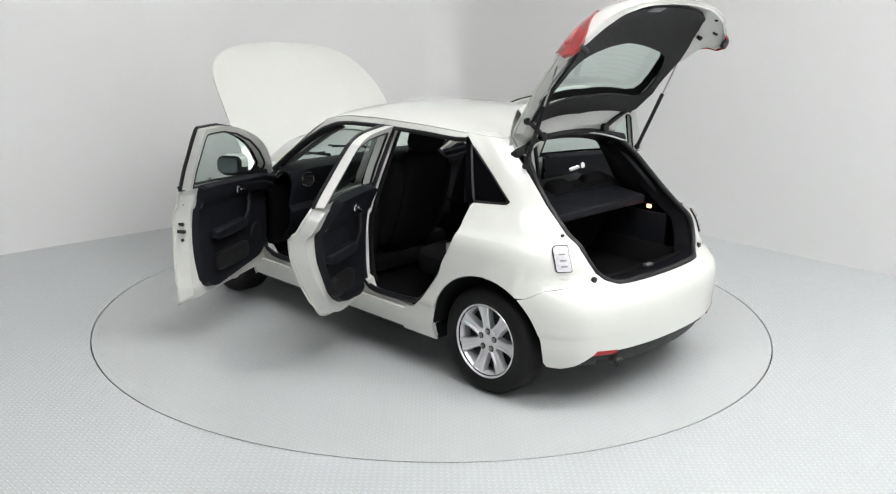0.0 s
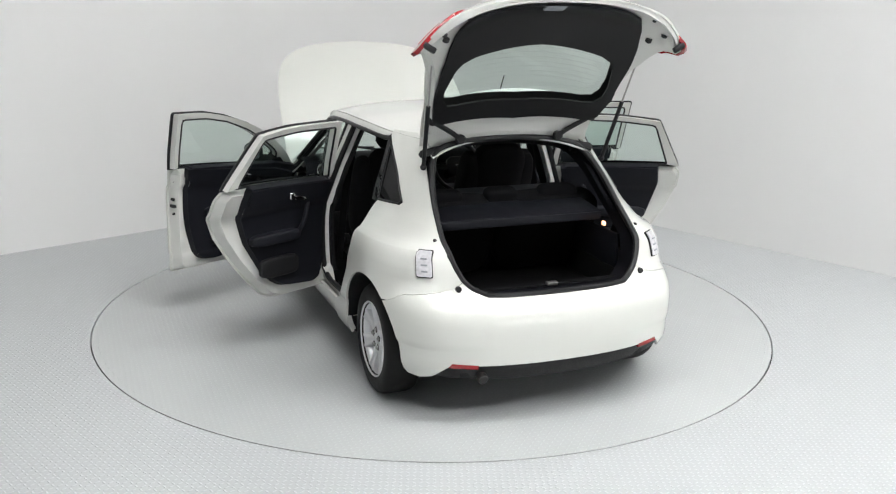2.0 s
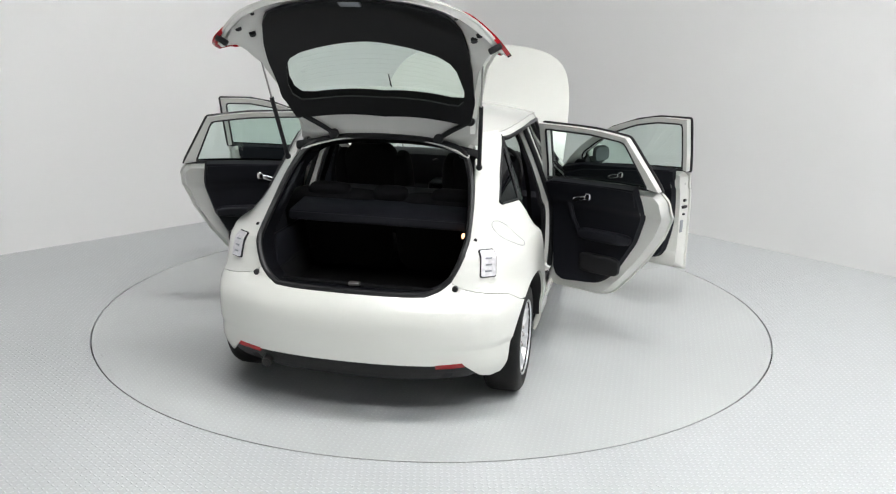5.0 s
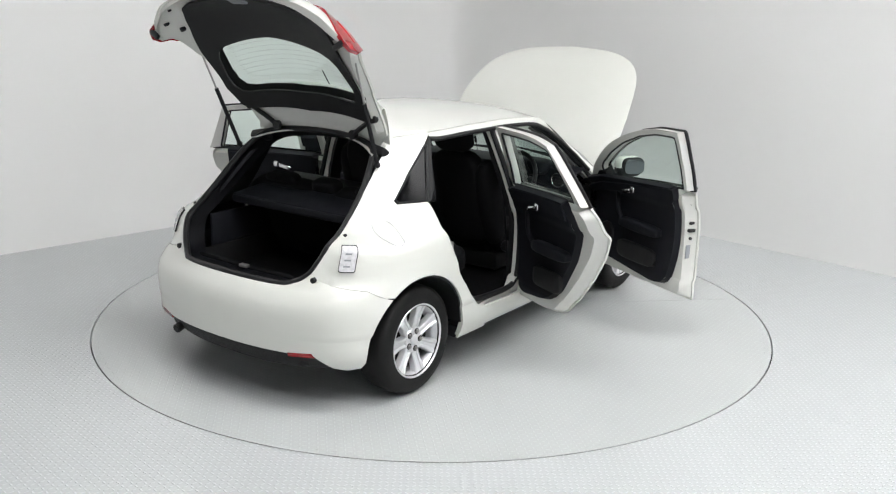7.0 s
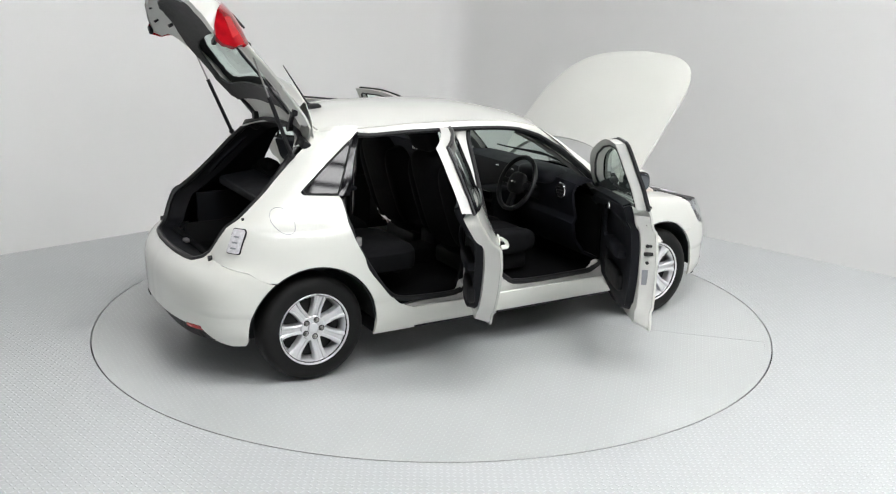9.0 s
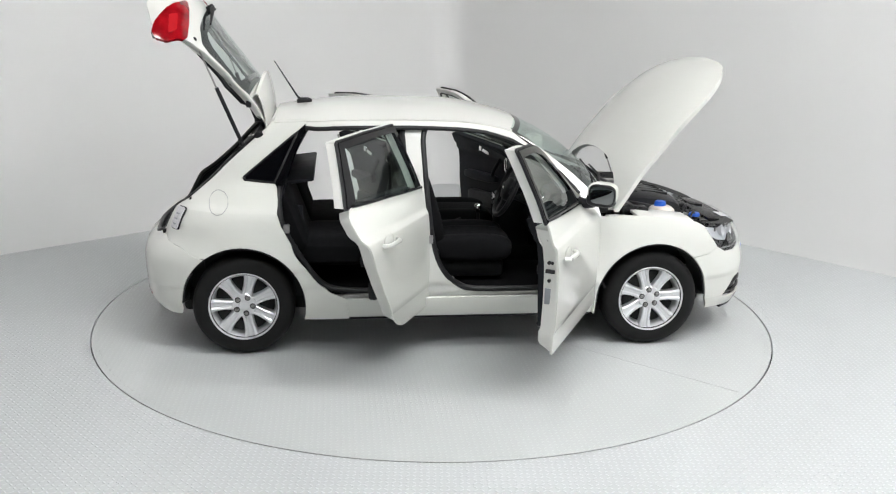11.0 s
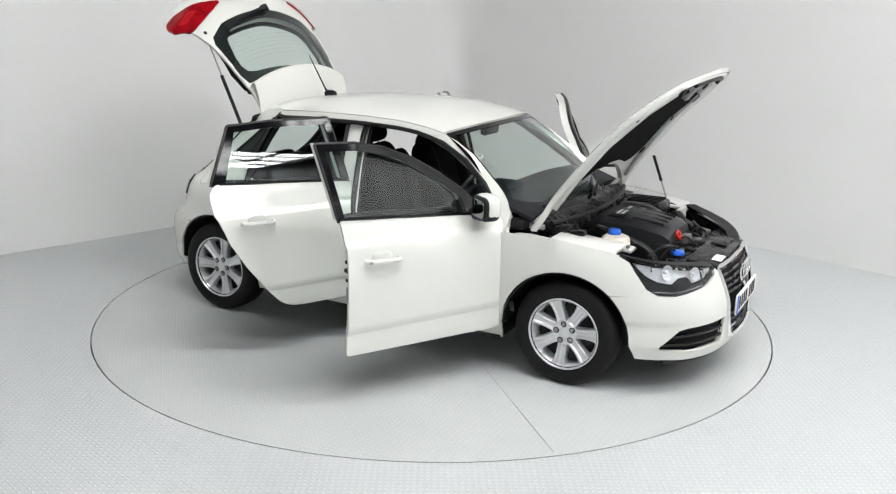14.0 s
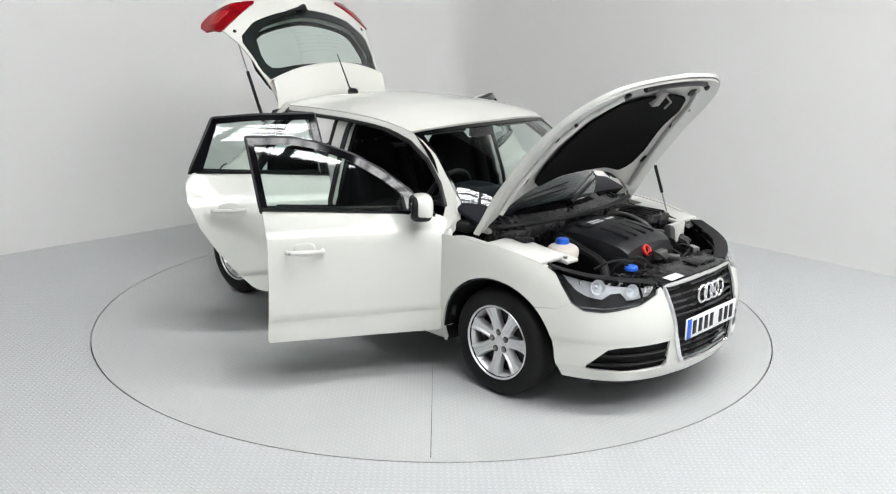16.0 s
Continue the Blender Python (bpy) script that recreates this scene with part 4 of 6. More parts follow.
def disc(c, r, h, m=None, n=16):
    return lathe([(0, -h / 2), (r * 0.92, -h / 2), (r, -h / 2 + r * 0.08), (r, h / 2 - r * 0.08), (r * 0.92, h / 2), (0, h / 2)], n, Matrix.Translation(c) @ (m or Matrix()))


FACE_X = Matrix.Rotation(radians(90), 4, "Y")
FACE_Y = Matrix.Rotation(radians(90), 4, "X")

# ---- inside of the shell ----
lining = [(-0.80, 0.30)] + arc(*RA, 0.375, 0, 120, 14) + [(-1.50, 0.62), ("r", 0.60, 0.69), ("r", 0.56, 0.80), ("r", 0.565, 0.90), ("r", 0.55, 1.0), ("r", 0.53, 1.1), ("r", 0.51, 1.2), ("r", 0.50, 1.26), (-1.05, 1.33), (-0.87, 1.33),
          (-0.99, 1.02), (-1.02, 0.93), (-1.0, 0.79), (-0.94, 0.66), (-0.86, 0.53), (-0.79, 0.44), (-0.72, 0.38)]
both("side_lining", sheet(S(lining, 0.04), side, 0.06, 0.02, offset=-0.045), TRIM, label="black plastic boot side lining")
both("wing_lining", sheet(S([(0.88, 0.40), (0.88, 0.82), (1.38, 0.785), (1.50, 0.755), (1.58, 0.70), (1.66, 0.60), (1.60, 0.58)] + arc(*FA, 0.37, 47, 165, 12), 0.04), side, 0.06, 0.02, offset=-0.05), BLACK, label="black inner wing")
# headlining, floor, bulkhead
part("headlining", sheet([(a, b * 0.97) for a, b in [(R_BACK, q) for q in np.linspace(-1, 1, 16)] + [(x, 1) for x in np.linspace(-0.9, 0.26, 14)] + [(0.40 - 0.10 * q * q, q) for q in np.linspace(1, -1, 16)] + [(x, -1) for x in np.linspace(0.26, -0.9, 14)]],
     lambda x, q: roof(x, q) - Vector((0, 0, 0.035)), 0.1, 0.012), GREY, car, "grey cloth headlining")
part("cabin_floor", rbox((0.0, 0, 0.32), (1.76, 1.50, 0.07), 0.02), CARPET, car, "black carpeted cabin floor")
part("floor_tunnel", rbox((0.05, 0, 0.40), (1.5, 0.22, 0.14), 0.05), CARPET, car, "black carpeted tunnel")
part("bulkhead", rbox((0.83, 0, 0.55), (0.05, 1.46, 0.55), 0.02), CARPET, car, "black carpeted bulkhead")
part("boot_floor", joined(rbox((-1.27, 0, 0.50), (0.80, 1.0, 0.04), 0.015), rbox((-1.665, 0, 0.585), (0.05, 0.94, 0.16), 0.02), rbox((-1.25, 0, 0.42), (0.75, 0.98, 0.14), 0.02)), CARPET, car, "black carpeted boot floor")
# roof channel behind the roof, above the tailgate opening
AP = [("r", 0.0, 0.655), ("r", 0.34, 0.655), ("r", 0.42, 0.667), ("r", 0.465, 0.690), ("r", 0.497, 0.720), ("r", 0.518, 0.757), ("r", 0.537, 0.80), ("r", 0.550, 0.85), ("r", 0.555, 0.90), ("r", 0.543, 1.0), ("r", 0.525, 1.1), ("r", 0.495, 1.19)]
ap_pts = [side(u_rear(p[1], p[2]), p[2]) for p in AP] + [Vector((-1.165, 0.44, 1.275)), Vector((-1.13, 0.34, 1.308)), Vector((-1.108, 0.17, 1.326)), Vector((-1.105, 0.0, 1.33))]
apl = ap_pts + [Vector((p.x, -p.y, p.z)) for p in reversed(ap_pts[1:-1])]
apc = catmull(apl, 3, closed=True)
part("boot_seal", tube([Vector((p.x + 0.012, p.y * 0.985, p.z)) for p in apc], 0.017, 8, closed=True), RUBBER, car, "black rubber seal round the boot opening")
# black throat of the boot opening
inn = [Vector((p.x + 0.12, p.y * 0.93, 0.75 + (p.z - 0.75) * 0.93 - 0.01)) for p in apc]
bm = bmesh.new()
A = [bm.verts.new(p) for p in apc]
B = [bm.verts.new(p) for p in inn]
for i in range(len(A)):
    bm.faces.new((A[i], A[(i + 1) % len(A)], B[(i + 1) % len(A)], B[i]))
bmesh.ops.solidify(bm, geom=bm.faces[:], thickness=0.006)
part("boot_surround", bm, TRIM, car, "black plastic boot surround")
top = [roof(R_BACK, q) - Vector((0, 0, 0.012)) for q in np.linspace(-0.98, 0.98, 21)]
low = [Vector((-1.105 - 0.10 * abs(q) ** 3, q * 0.47, 1.33 - 0.075 * abs(q) ** 2.5)) for q in np.linspace(-1, 1, 21)]
part("roof_channel", loft([top, [a.lerp(b, 0.3) - Vector((0, 0, 0.025)) for a, b in zip(top, low)], low], 0.008), INNER, car, "white roof channel under the tailgate hinge")
for sg in (1, -1):
    part("hinge_cover", rbox((-1.125, sg * 0.46, 1.262), (0.08, 0.12, 0.05), 0.015, Matrix.Rotation(radians(35), 4, "Y") @ Matrix.Rotation(radians(-sg * 12), 4, "X")), BLACK, car, "black tailgate hinge cover")
    damper = part("wiring_sleeve", tube(catmull([(-1.155, sg * 0.30, 1.345), (-1.17, sg * 0.36, 1.385), (-1.195, sg * 0.47, 1.445)], 4), 0.014, 8), RUBBER, car, "black rubber wiring sleeve")
    part("boot_plug", disc((-1.155, sg * 0.295, 1.342), 0.026, 0.03, FACE_X), RUBBER, car, "black rubber plug")
    part("boot_plug", disc((-1.195, sg * 0.475, 1.447), 0.024, 0.03, FACE_X), RUBBER, car, "black rubber plug")
    # gas strut: thick sleeve below, bright rod above
    a, b = Vector((-1.235, sg * 0.535, 1.215)), Vector((-1.475, sg * 0.585, 1.815))
    st = part("gas_strut", tube([a, a.lerp(b, 0.55)], 0.0115, 10), BLACK, car, "black gas strut holding the tailgate")
    part("strut_rod", tube([a.lerp(b, 0.5), b], 0.005, 8), STEEL, st, "thin steel rod")
    part("ball_joint", blob(b, (0.03, 0.03, 0.03), 1), BLACK, st)
    part("ball_joint", blob(a, (0.035, 0.035, 0.035), 1), BLACK, st)
    part("stop_buffer", disc(side(u_rear(0.523, 0.69), 0.69) + Vector((-0.004, 0, 0)), 0.015, 0.02, FACE_X) if sg == 1 else mirrored(disc(side(u_rear(0.523, 0.69), 0.69) + Vector((-0.004, 0, 0)), 0.015, 0.02, FACE_X)), RUBBER, car, "round rubber stop buffer")
    pb = side(u_rear(0.585, 0.90), 0.90)
    part("body_plug", disc((pb.x - 0.002, sg * pb.y, pb.z), 0.009, 0.012, FACE_X), RUBBER, car, "small black body plug")
    # small white lamp beside the opening
    lp = rounded([(-0.043, -0.062, 0.012), (0.043, -0.062, 0.012), (0.043, 0.062, 0.012), (-0.043, 0.062, 0.012)])
    uc, zc = u_rear(0.665, 0.80), 0.80

    def lamp_surf(a, b, uc=uc, zc=zc):
        return side(uc + a, zc + b)
    bl = sheet([(a * 1.0, b) for a, b in lp], lamp_surf, 0.03, 0.02, offset=0.008)
    lampo = part("rear_fog_lamp", bl if sg == 1 else mirrored(bl), BLACK, car, "small rectangular lamp in a thin dark frame")
    bl = sheet([(a * 0.91, b * 0.94) for a, b in lp], lamp_surf, 0.03, 0.014, offset=0.012)
    lens = part("lens", bl if sg == 1 else mirrored(bl), LENSG, lampo, "pale grey lamp lens")
    for k in (-0.033, -0.004, 0.025):
        bl = sheet([(-0.018, k - 0.004), (0.014, k - 0.004), (0.014, k + 0.004), (-0.018, k + 0.004)], lamp_surf, 0.03, 0.004, offset=0.0145)
        part("lamp_rib", bl if sg == 1 else mirrored(bl), GREYT, lampo)
for sg in (1, -1):
    part("boot_side", rbox((-1.19, sg * 0.515, 0.60), (0.60, 0.025, 0.48), 0.01), TRIM, car, "black carpeted boot side")
# parcel shelf, boot lamp, latch
shelf = part("parcel_shelf", joined(rbox((-1.08, 0, 0.962), (0.52, 0.99, 0.022), 0.01, Matrix.Rotation(radians(-7), 4, "Y")), rbox((-1.335, 0, 0.912), (0.02, 0.985, 0.045), 0.008)), TRIM, car, "dark blue-black parcel shelf")
part("boot_lamp", rbox((-1.38, -0.488, 0.875), (0.032, 0.012, 0.024), 0.005), GLOWO, car, "small lit orange boot lamp")
part("boot_latch", rbox((-1.70, 0.0, 0.668), (0.03, 0.06, 0.018), 0.005), STEEL, car, "steel boot latch")
# exhaust and tow cover
ex = part("exhaust_pipe", tube(catmull([(-1.50, 0.43, 0.27), (-1.68, 0.43, 0.275), (-1.79, 0.43, 0.262), (-1.835, 0.43, 0.248)], 4), 0.027, 14), EXH, car, "dark steel exhaust tailpipe")
# dark disc stands in for the shaded inside of the closed pipe
part("pipe_mouth_shade", disc((-1.838, 0.43, 0.247), 0.023, 0.006, Matrix.Rotation(radians(75), 4, "Y")), DARKM, ex)
part("rear_silencer", blob((-1.55, 0.10, 0.25), (0.25, 0.85, 0.14), 0.6), EXH, car, "dark steel rear silencer")

# door opening seals
RO = [(-0.32, 1.338), (-0.62, 1.345), (-0.85, 1.325), (-0.99, 1.04), (-1.02, 0.94), (-1.0, 0.80), (-0.94, 0.67), (-0.86, 0.54), (-0.795, 0.455), (-0.71, 0.40), (-0.55, 0.385), (-0.34, 0.385), (-0.275, 0.43), (-0.258, 0.6), (-0.262, 0.85), (-0.288, 1.15), (-0.298, 1.29)]
FO = [(-0.12, 1.345), (0.05, 1.335), (0.2, 1.30), (0.36, 1.24), (0.52, 1.155), (0.66, 1.045), (0.755, 0.945), (0.78, 0.86), (0.785, 0.60), (0.77, 0.47), (0.70, 0.40), (0.60, 0.385), (0.14, 0.385), (0.02, 0.425), (-0.06, 0.50), (-0.115, 0.63), (-0.15, 0.85), (-0.172, 1.15), (-0.172, 1.29)]
for nm, pts in (("rear_door_seal", RO), ("front_door_seal", FO)):
    c = [Vector((p.x, p.y)) for p in catmull([(a, b, 0) for a, b in pts], 3, closed=True)]
    P = []
    for q in c:
        w = side(u_at(q.x, q.y), q.y)
        P.append(w - Vector((0, 0.045, 0)))
    both(nm, tube(P, 0.017, 8, closed=True, flat=1.0), RUBBER, label="thick black rubber seal round the door opening")
both("pillar_lining", sheet(S([(-0.29, 1.36), (-0.17, 1.36), (-0.17, 1.15), (-0.145, 0.80), (-0.11, 0.6), (-0.04, 0.45), (0.0, 0.40), (-0.30, 0.40), (-0.27, 0.6), (-0.265, 0.85), (-0.29, 1.15)]), side, 0.08, 0.02, offset=-0.095), BLACK, label="black inner pillar lining")
both("front_pillar_lining", sheet(S([(0.22, 1.31), (0.38, 1.24), (0.54, 1.15), (0.68, 1.04), (0.78, 0.93), (0.84, 0.93), (0.80, 0.97), (0.68, 1.08), (0.52, 1.20), (0.36, 1.285)]), side, 0.08, 0.02, offset=-0.062), GREY, label="grey inner pillar lining")
# seat belts and strikers
for sg in (1, -1):
    part("seat_belt", tube([(-0.20, sg * 0.60, 1.20), (-0.19, sg * 0.66, 0.9), (-0.18, sg * 0.70, 0.45)], 0.022, 6, flat=0.12), CLOTH, car, "dark seat belt")
    for x, z in ((-0.135, 0.70), (-0.965, 0.77)):
        p = side(u_at(x, z), z)
        part("door_striker", rbox((p.x - 0.01, sg * (p.y - 0.035), z), (0.035, 0.03, 0.05), 0.006), STEEL, car, "steel door striker")
    for x, z in ((0.80, 0.55), (0.80, 0.78), (-0.225, 0.52), (-0.225, 0.80)):
        p = side(u_at(x, z), z)
        part("door_hinge", rbox((p.x + 0.01, sg * (p.y - 0.03), z), (0.05, 0.045, 0.06), 0.008), INNER, car, "white painted door hinge")
    for x in (0.79, -0.235):
        p = side(u_at(x, 0.66), 0.66)
        part("door_check_strap", rbox((p.x, sg * (p.y + 0.005), 0.66), (0.05, 0.09, 0.035), 0.012), RUBBER, car, "black door check strap")


# ---- seats ----
def front_seat(y):
    s = empty("front_seat", car)
    tilt = Matrix.Rotation(radians(-17), 4, "Y")
    part("seat_cushion", blob((0.14, y, 0.555), (0.54, 0.36, 0.17), 0.5), CLOTH, s, "black cloth seat cushion")
    part("backrest", blob((-0.20, y, 0.86), (0.15, 0.38, 0.64), 0.5, tilt), CLOTH, s, "black cloth backrest")
    for dy in (0.195, -0.195):
        part("cushion_bolster", blob((0.14, y + dy, 0.57), (0.52, 0.13, 0.17), 0.6), CLOTH, s)
        part("back_bolster", blob((-0.17, y + dy, 0.84), (0.19, 0.12, 0.56), 0.6, tilt), CLOTH, s)
    part("headrest", blob((-0.315, y, 1.25), (0.11, 0.27, 0.17), 0.55, tilt), CLOTH, s, "black cloth headrest")
    part("headrest_post", tube([(-0.29, y + 0.06, 1.12), (-0.31, y + 0.06, 1.22)], 0.006), CHROME, s)
    part("headrest_post", tube([(-0.29, y - 0.06, 1.12), (-0.31, y - 0.06, 1.22)], 0.006), CHROME, s)
    part("seat_base", rbox((0.12, y, 0.44), (0.46, 0.42, 0.12), 0.03), BLACK, s, "black plastic seat base")
    part("recline_knob", disc((-0.10, y + math.copysign(0.27, y), 0.56), 0.035, 0.03, FACE_Y), BLACK, s)
    return s


front_seat(0.36)
front_seat(-0.36)
rs = empty("rear_seat", car)
for y in (0.33, -0.33):
    part("seat_cushion", blob((-0.70, y, 0.56), (0.48, 0.62, 0.18), 0.45), CLOTH, rs, "black cloth rear cushion")
    part("backrest", blob((-0.98, y, 0.77), (0.16, 0.62, 0.50), 0.4, Matrix.Rotation(radians(-20), 4, "Y")), CLOTH, rs, "black cloth rear backrest")
for y in (0.36, 0.0, -0.36):
    part("headrest", blob((-1.05, y, 0.99), (0.10, 0.25 if y else 0.2, 0.11), 0.5, Matrix.Rotation(radians(-15), 4, "Y")), CLOTH, rs, "black cloth rear headrest")

# ---- dashboard ----
prof = [(0.98, 0.90), (0.80, 0.955), (0.66, 0.965), (0.585, 0.945), (0.565, 0.90), (0.575, 0.83), (0.60, 0.74), (0.58, 0.70), (0.60, 0.60), (0.68, 0.50), (0.80, 0.45)]
part("dashboard", loft([[Vector((x + 0.10 * (y / 0.72) ** 2 * (0 if x > 0.9 else 0.25), y, z - 0.02 * (y / 0.72) ** 4)) for x, z in prof] for y in np.linspace(-0.72, 0.72, 17)], 0.02), TRIM, car, "black soft-touch dashboard")
part("instrument_hood", blob((0.60, -0.35, 0.955), (0.24, 0.36, 0.11), 0.6), TRIM, car, "black instrument hood")
for y, z in ((0.60, 0.885), (0.13, 0.885), (-0.06, 0.885), (-0.61, 0.885)):
    M = Matrix.Rotation(radians(-90), 4, "Y")
    v = part("air_vent", disc((0.572, y, z), 0.045, 0.02, FACE_X, 24), DARKM, car, "round air vent with a bright ring")
    part("vent_ring", torus((0.562, y, z), 0.047, 0.006, M), CHROME, v, "bright vent ring")
    part("vent_vane", joined(*[rbox((0.56, y, z + k), (0.006, 0.07, 0.004), 0.001) for k in (-0.02, 0, 0.02)]), BLACK, v)
part("centre_console", joined(rbox((0.50, 0.03, 0.62), (0.22, 0.24, 0.36), 0.03), rbox((0.20, 0.02, 0.48), (0.55, 0.2, 0.16), 0.03)), TRIM, car, "black centre console")
part("radio", joined(rbox((0.385, 0.03, 0.76), (0.012, 0.19, 0.05), 0.004), rbox((0.385, 0.03, 0.68), (0.012, 0.19, 0.06), 0.004)), GLOSS, car, "gloss black radio panel")
gl = part("gear_lever", tube([(0.28, 0.02, 0.55), (0.27, 0.02, 0.66)], 0.012), BLACK, car, "black gear lever")
part("gear_knob", blob((0.268, 0.02, 0.69), (0.05, 0.045, 0.07), 0.8), CHROME, gl)
hb = part("handbrake", tube([(0.02, 0.05, 0.56), (0.16, 0.05, 0.61)], 0.016), BLACK, car, "black handbrake lever")
sw = empty("steering_wheel", car)
SWM = Matrix.Translation((0.40, -0.345, 0.90)) @ Matrix.Rotation(radians(-66), 4, "Y")
b = torus((0, 0, 0), 0.178, 0.0165, n=40)
b.transform(SWM)
part("wheel_grip", b, RUBBER, sw, "black leather steering wheel rim")
b = blob((0, 0, -0.005), (0.15, 0.17, 0.06), 0.7)
b.transform(SWM)
part("airbag_cover", b, BLACK, sw)
b = joined(rbox((0, 0.11, -0.005), (0.04, 0.12, 0.018), 0.006), rbox((0, -0.11, -0.005), (0.04, 0.12, 0.018), 0.006), rbox((-0.11, 0, -0.005), (0.12, 0.05, 0.018), 0.006))
b.transform(SWM)
part("wheel_spokes", b, BLACK, sw)
b = rbox((0, 0, 0.028), (0.014, 0.05, 0.006), 0.002)
b.transform(SWM)
part("wheel_badge", b, CHROME, sw, "small chrome badge bar")
part("steering_column", tube([(0.42, -0.345, 0.89), (0.62, -0.345, 0.80)], 0.045, 12), BLACK, sw)
for sg in (1, -1):
    part("column_stalk", tube([(0.47, -0.345, 0.88), (0.46, -0.345 + sg * 0.15, 0.895)], 0.008), BLACK, sw)
rv = part("rear_view_mirror", rbox((0.36, 0.0, 1.265), (0.04, 0.20, 0.065), 0.018), BLACK, car, "black rear view mirror")
part("mirror_stem", tube([(0.37, 0, 1.29), (0.43, 0, 1.325)], 0.01), BLACK, rv)
part("mirror_glass", rbox((0.338, 0.0, 1.265), (0.003, 0.185, 0.052), 0.001), CHROME, rv)
part("sun_visor", rbox((0.30, 0.32, 1.305), (0.14, 0.34, 0.015), 0.006, Matrix.Rotation(radians(18), 4, "Y")), GREY, car, "grey sun visor")
part("sun_visor", rbox((0.30, -0.32, 1.305), (0.14, 0.34, 0.015), 0.006, Matrix.Rotation(radians(18), 4, "Y")), GREY, car, "grey sun visor")

# ---- door fittings ----


def on_door(d, sg, name, bm, m, label="", parent=None):
    if sg == -1:
        bm.transform(Matrix.Diagonal((1, -1, 1, 1)))
    return part(name, bm, m, parent or d, label)


def at(x, z, off=0.0):
    p = side(u_at(x, z), z)
    return Vector((p.x, p.y - off, p.z))


for kind, doors in (("f", fdoors), ("r", rdoors)):
    for d, sg in zip(doors, (1, -1)):
        hx, hz = (0.04, 0.785) if kind == "f" else (-0.80, 0.825)
        p = at(hx, hz)
        on_door(d, sg, "handle_recess", blob(p + Vector((0, 0.0, 0.008)), (0.12, 0.012, 0.075), 0.8), WHITE, "shallow white handle recess")
        on_door(d, sg, "outer_handle", joined(tube(catmull([p + Vector((-0.095, 0.006, 0.002)), p + Vector((-0.08, 0.034, 0.004)), p + Vector((0, 0.044, 0.004)), p + Vector((0.08, 0.034, 0.0)), p + Vector((0.095, 0.006, 0.0))], 4), 0.013, 8, flat=0.8)), WHITE, "white body-coloured door handle")
        if kind == "f" and sg == -1:
            on_door(d, sg, "door_lock", disc(p + Vector((-0.085, 0.045, 0.002)), 0.008, 0.006, FACE_Y), STEEL)
        # inside: handle, arm rest, pull, pocket
        ix, iz = (0.33, 0.905) if kind == "f" else (-0.50, 0.925)
        q = at(ix, iz, 0.128)
        on_door(d, sg, "inner_handle", joined(blob(q + Vector((0.025, -0.008, -0.008)), (0.10, 0.02, 0.03), 0.6, Matrix.Rotation(radians(14), 4, "Y")), blob(q + Vector((-0.035, -0.012, 0.012)), (0.04, 0.02, 0.045), 0.6)), CHROME, "silver inner door handle")
        ax, az = (0.35, 0.68) if kind == "f" else (-0.54, 0.70)
        q = at(ax, az, 0.13)
        on_door(d, sg, "arm_rest", joined(blob(q + Vector((-0.10, -0.02, 0.0)), (0.42 if kind == "f" else 0.36, 0.07, 0.07), 0.5), tube(catmull([q + Vector((0.06, -0.03, 0.0)), q + Vector((0.10, -0.045, 0.08)), q + Vector((0.15, -0.02, 0.18))], 4), 0.014, 8)), TRIM, "black arm rest with a grab handle")
        q = at(ax - 0.02, 0.50 if kind == "f" else 0.52, 0.128)
        on_door(d, sg, "door_pocket", blob(q + Vector((-0.05, -0.01, 0)), (0.40 if kind == "f" else 0.28, 0.05, 0.12), 0.45), BLACK, "black door pocket")
        if kind == "f":
            q = at(0.62, 0.56, 0.13)
            on_door(d, sg, "loudspeaker", disc(q, 0.075, 0.02, FACE_Y, 24), BLACK, "round black loudspeaker grille")
        # shut face: latch, bolts, plugs
        for dx, z, r in ((0.0, 0.78, 0.010), (0.0, 0.685, 0.009)) if kind == "f" else ((0.0, 0.80, 0.010), (0.0, 0.70, 0.009)):
            xe = -0.128 if kind == "f" else np.interp(z, [0.57, 0.72, 0.90], [-0.84, -0.93, -1.0]) + 0.028
            p2 = at(xe, z, 0.055)
            on_door(d, sg, "shut_face_bolt", disc(p2 + Vector((-0.003, 0, 0)), r, 0.012, FACE_X), DARKM, "black latch bolt")
        zl = 0.735 if kind == "f" else 0.75
        xe = -0.130 if kind == "f" else np.interp(zl, [0.57, 0.72, 0.90], [-0.84, -0.93, -1.0]) + 0.024
        p2 = at(xe, zl, 0.05)
        on_door(d, sg, "door_latch", rbox(p2, (0.02, 0.05, 0.02), 0.004, Matrix.Rotation(radians(-25 if kind == "r" else 0), 4, "Y")), DARKM, "black door latch slot")
        p2 = at(xe + 0.002, zl + 0.045, 0.038)
        on_door(d, sg, "shut_face_bolt", disc(p2, 0.009, 0.012, FACE_X), DARKM, "black latch bolt")
        p2 = at(-0.128 if kind == "f" else -0.965, 0.90 if kind == "f" else 0.93, 0.03)
        on_door(d, sg, "shut_face_plug", disc(p2, 0.008, 0.012, FACE_X), DARKM)
        if kind == "f" and sg == -1:
            p2 = at(-0.124, 0.60, 0.05)
            on_door(d, sg, "label_sticker", rbox(p2, (0.006, 0.055, 0.085), 0.001), GREYT, "small grey data sticker")
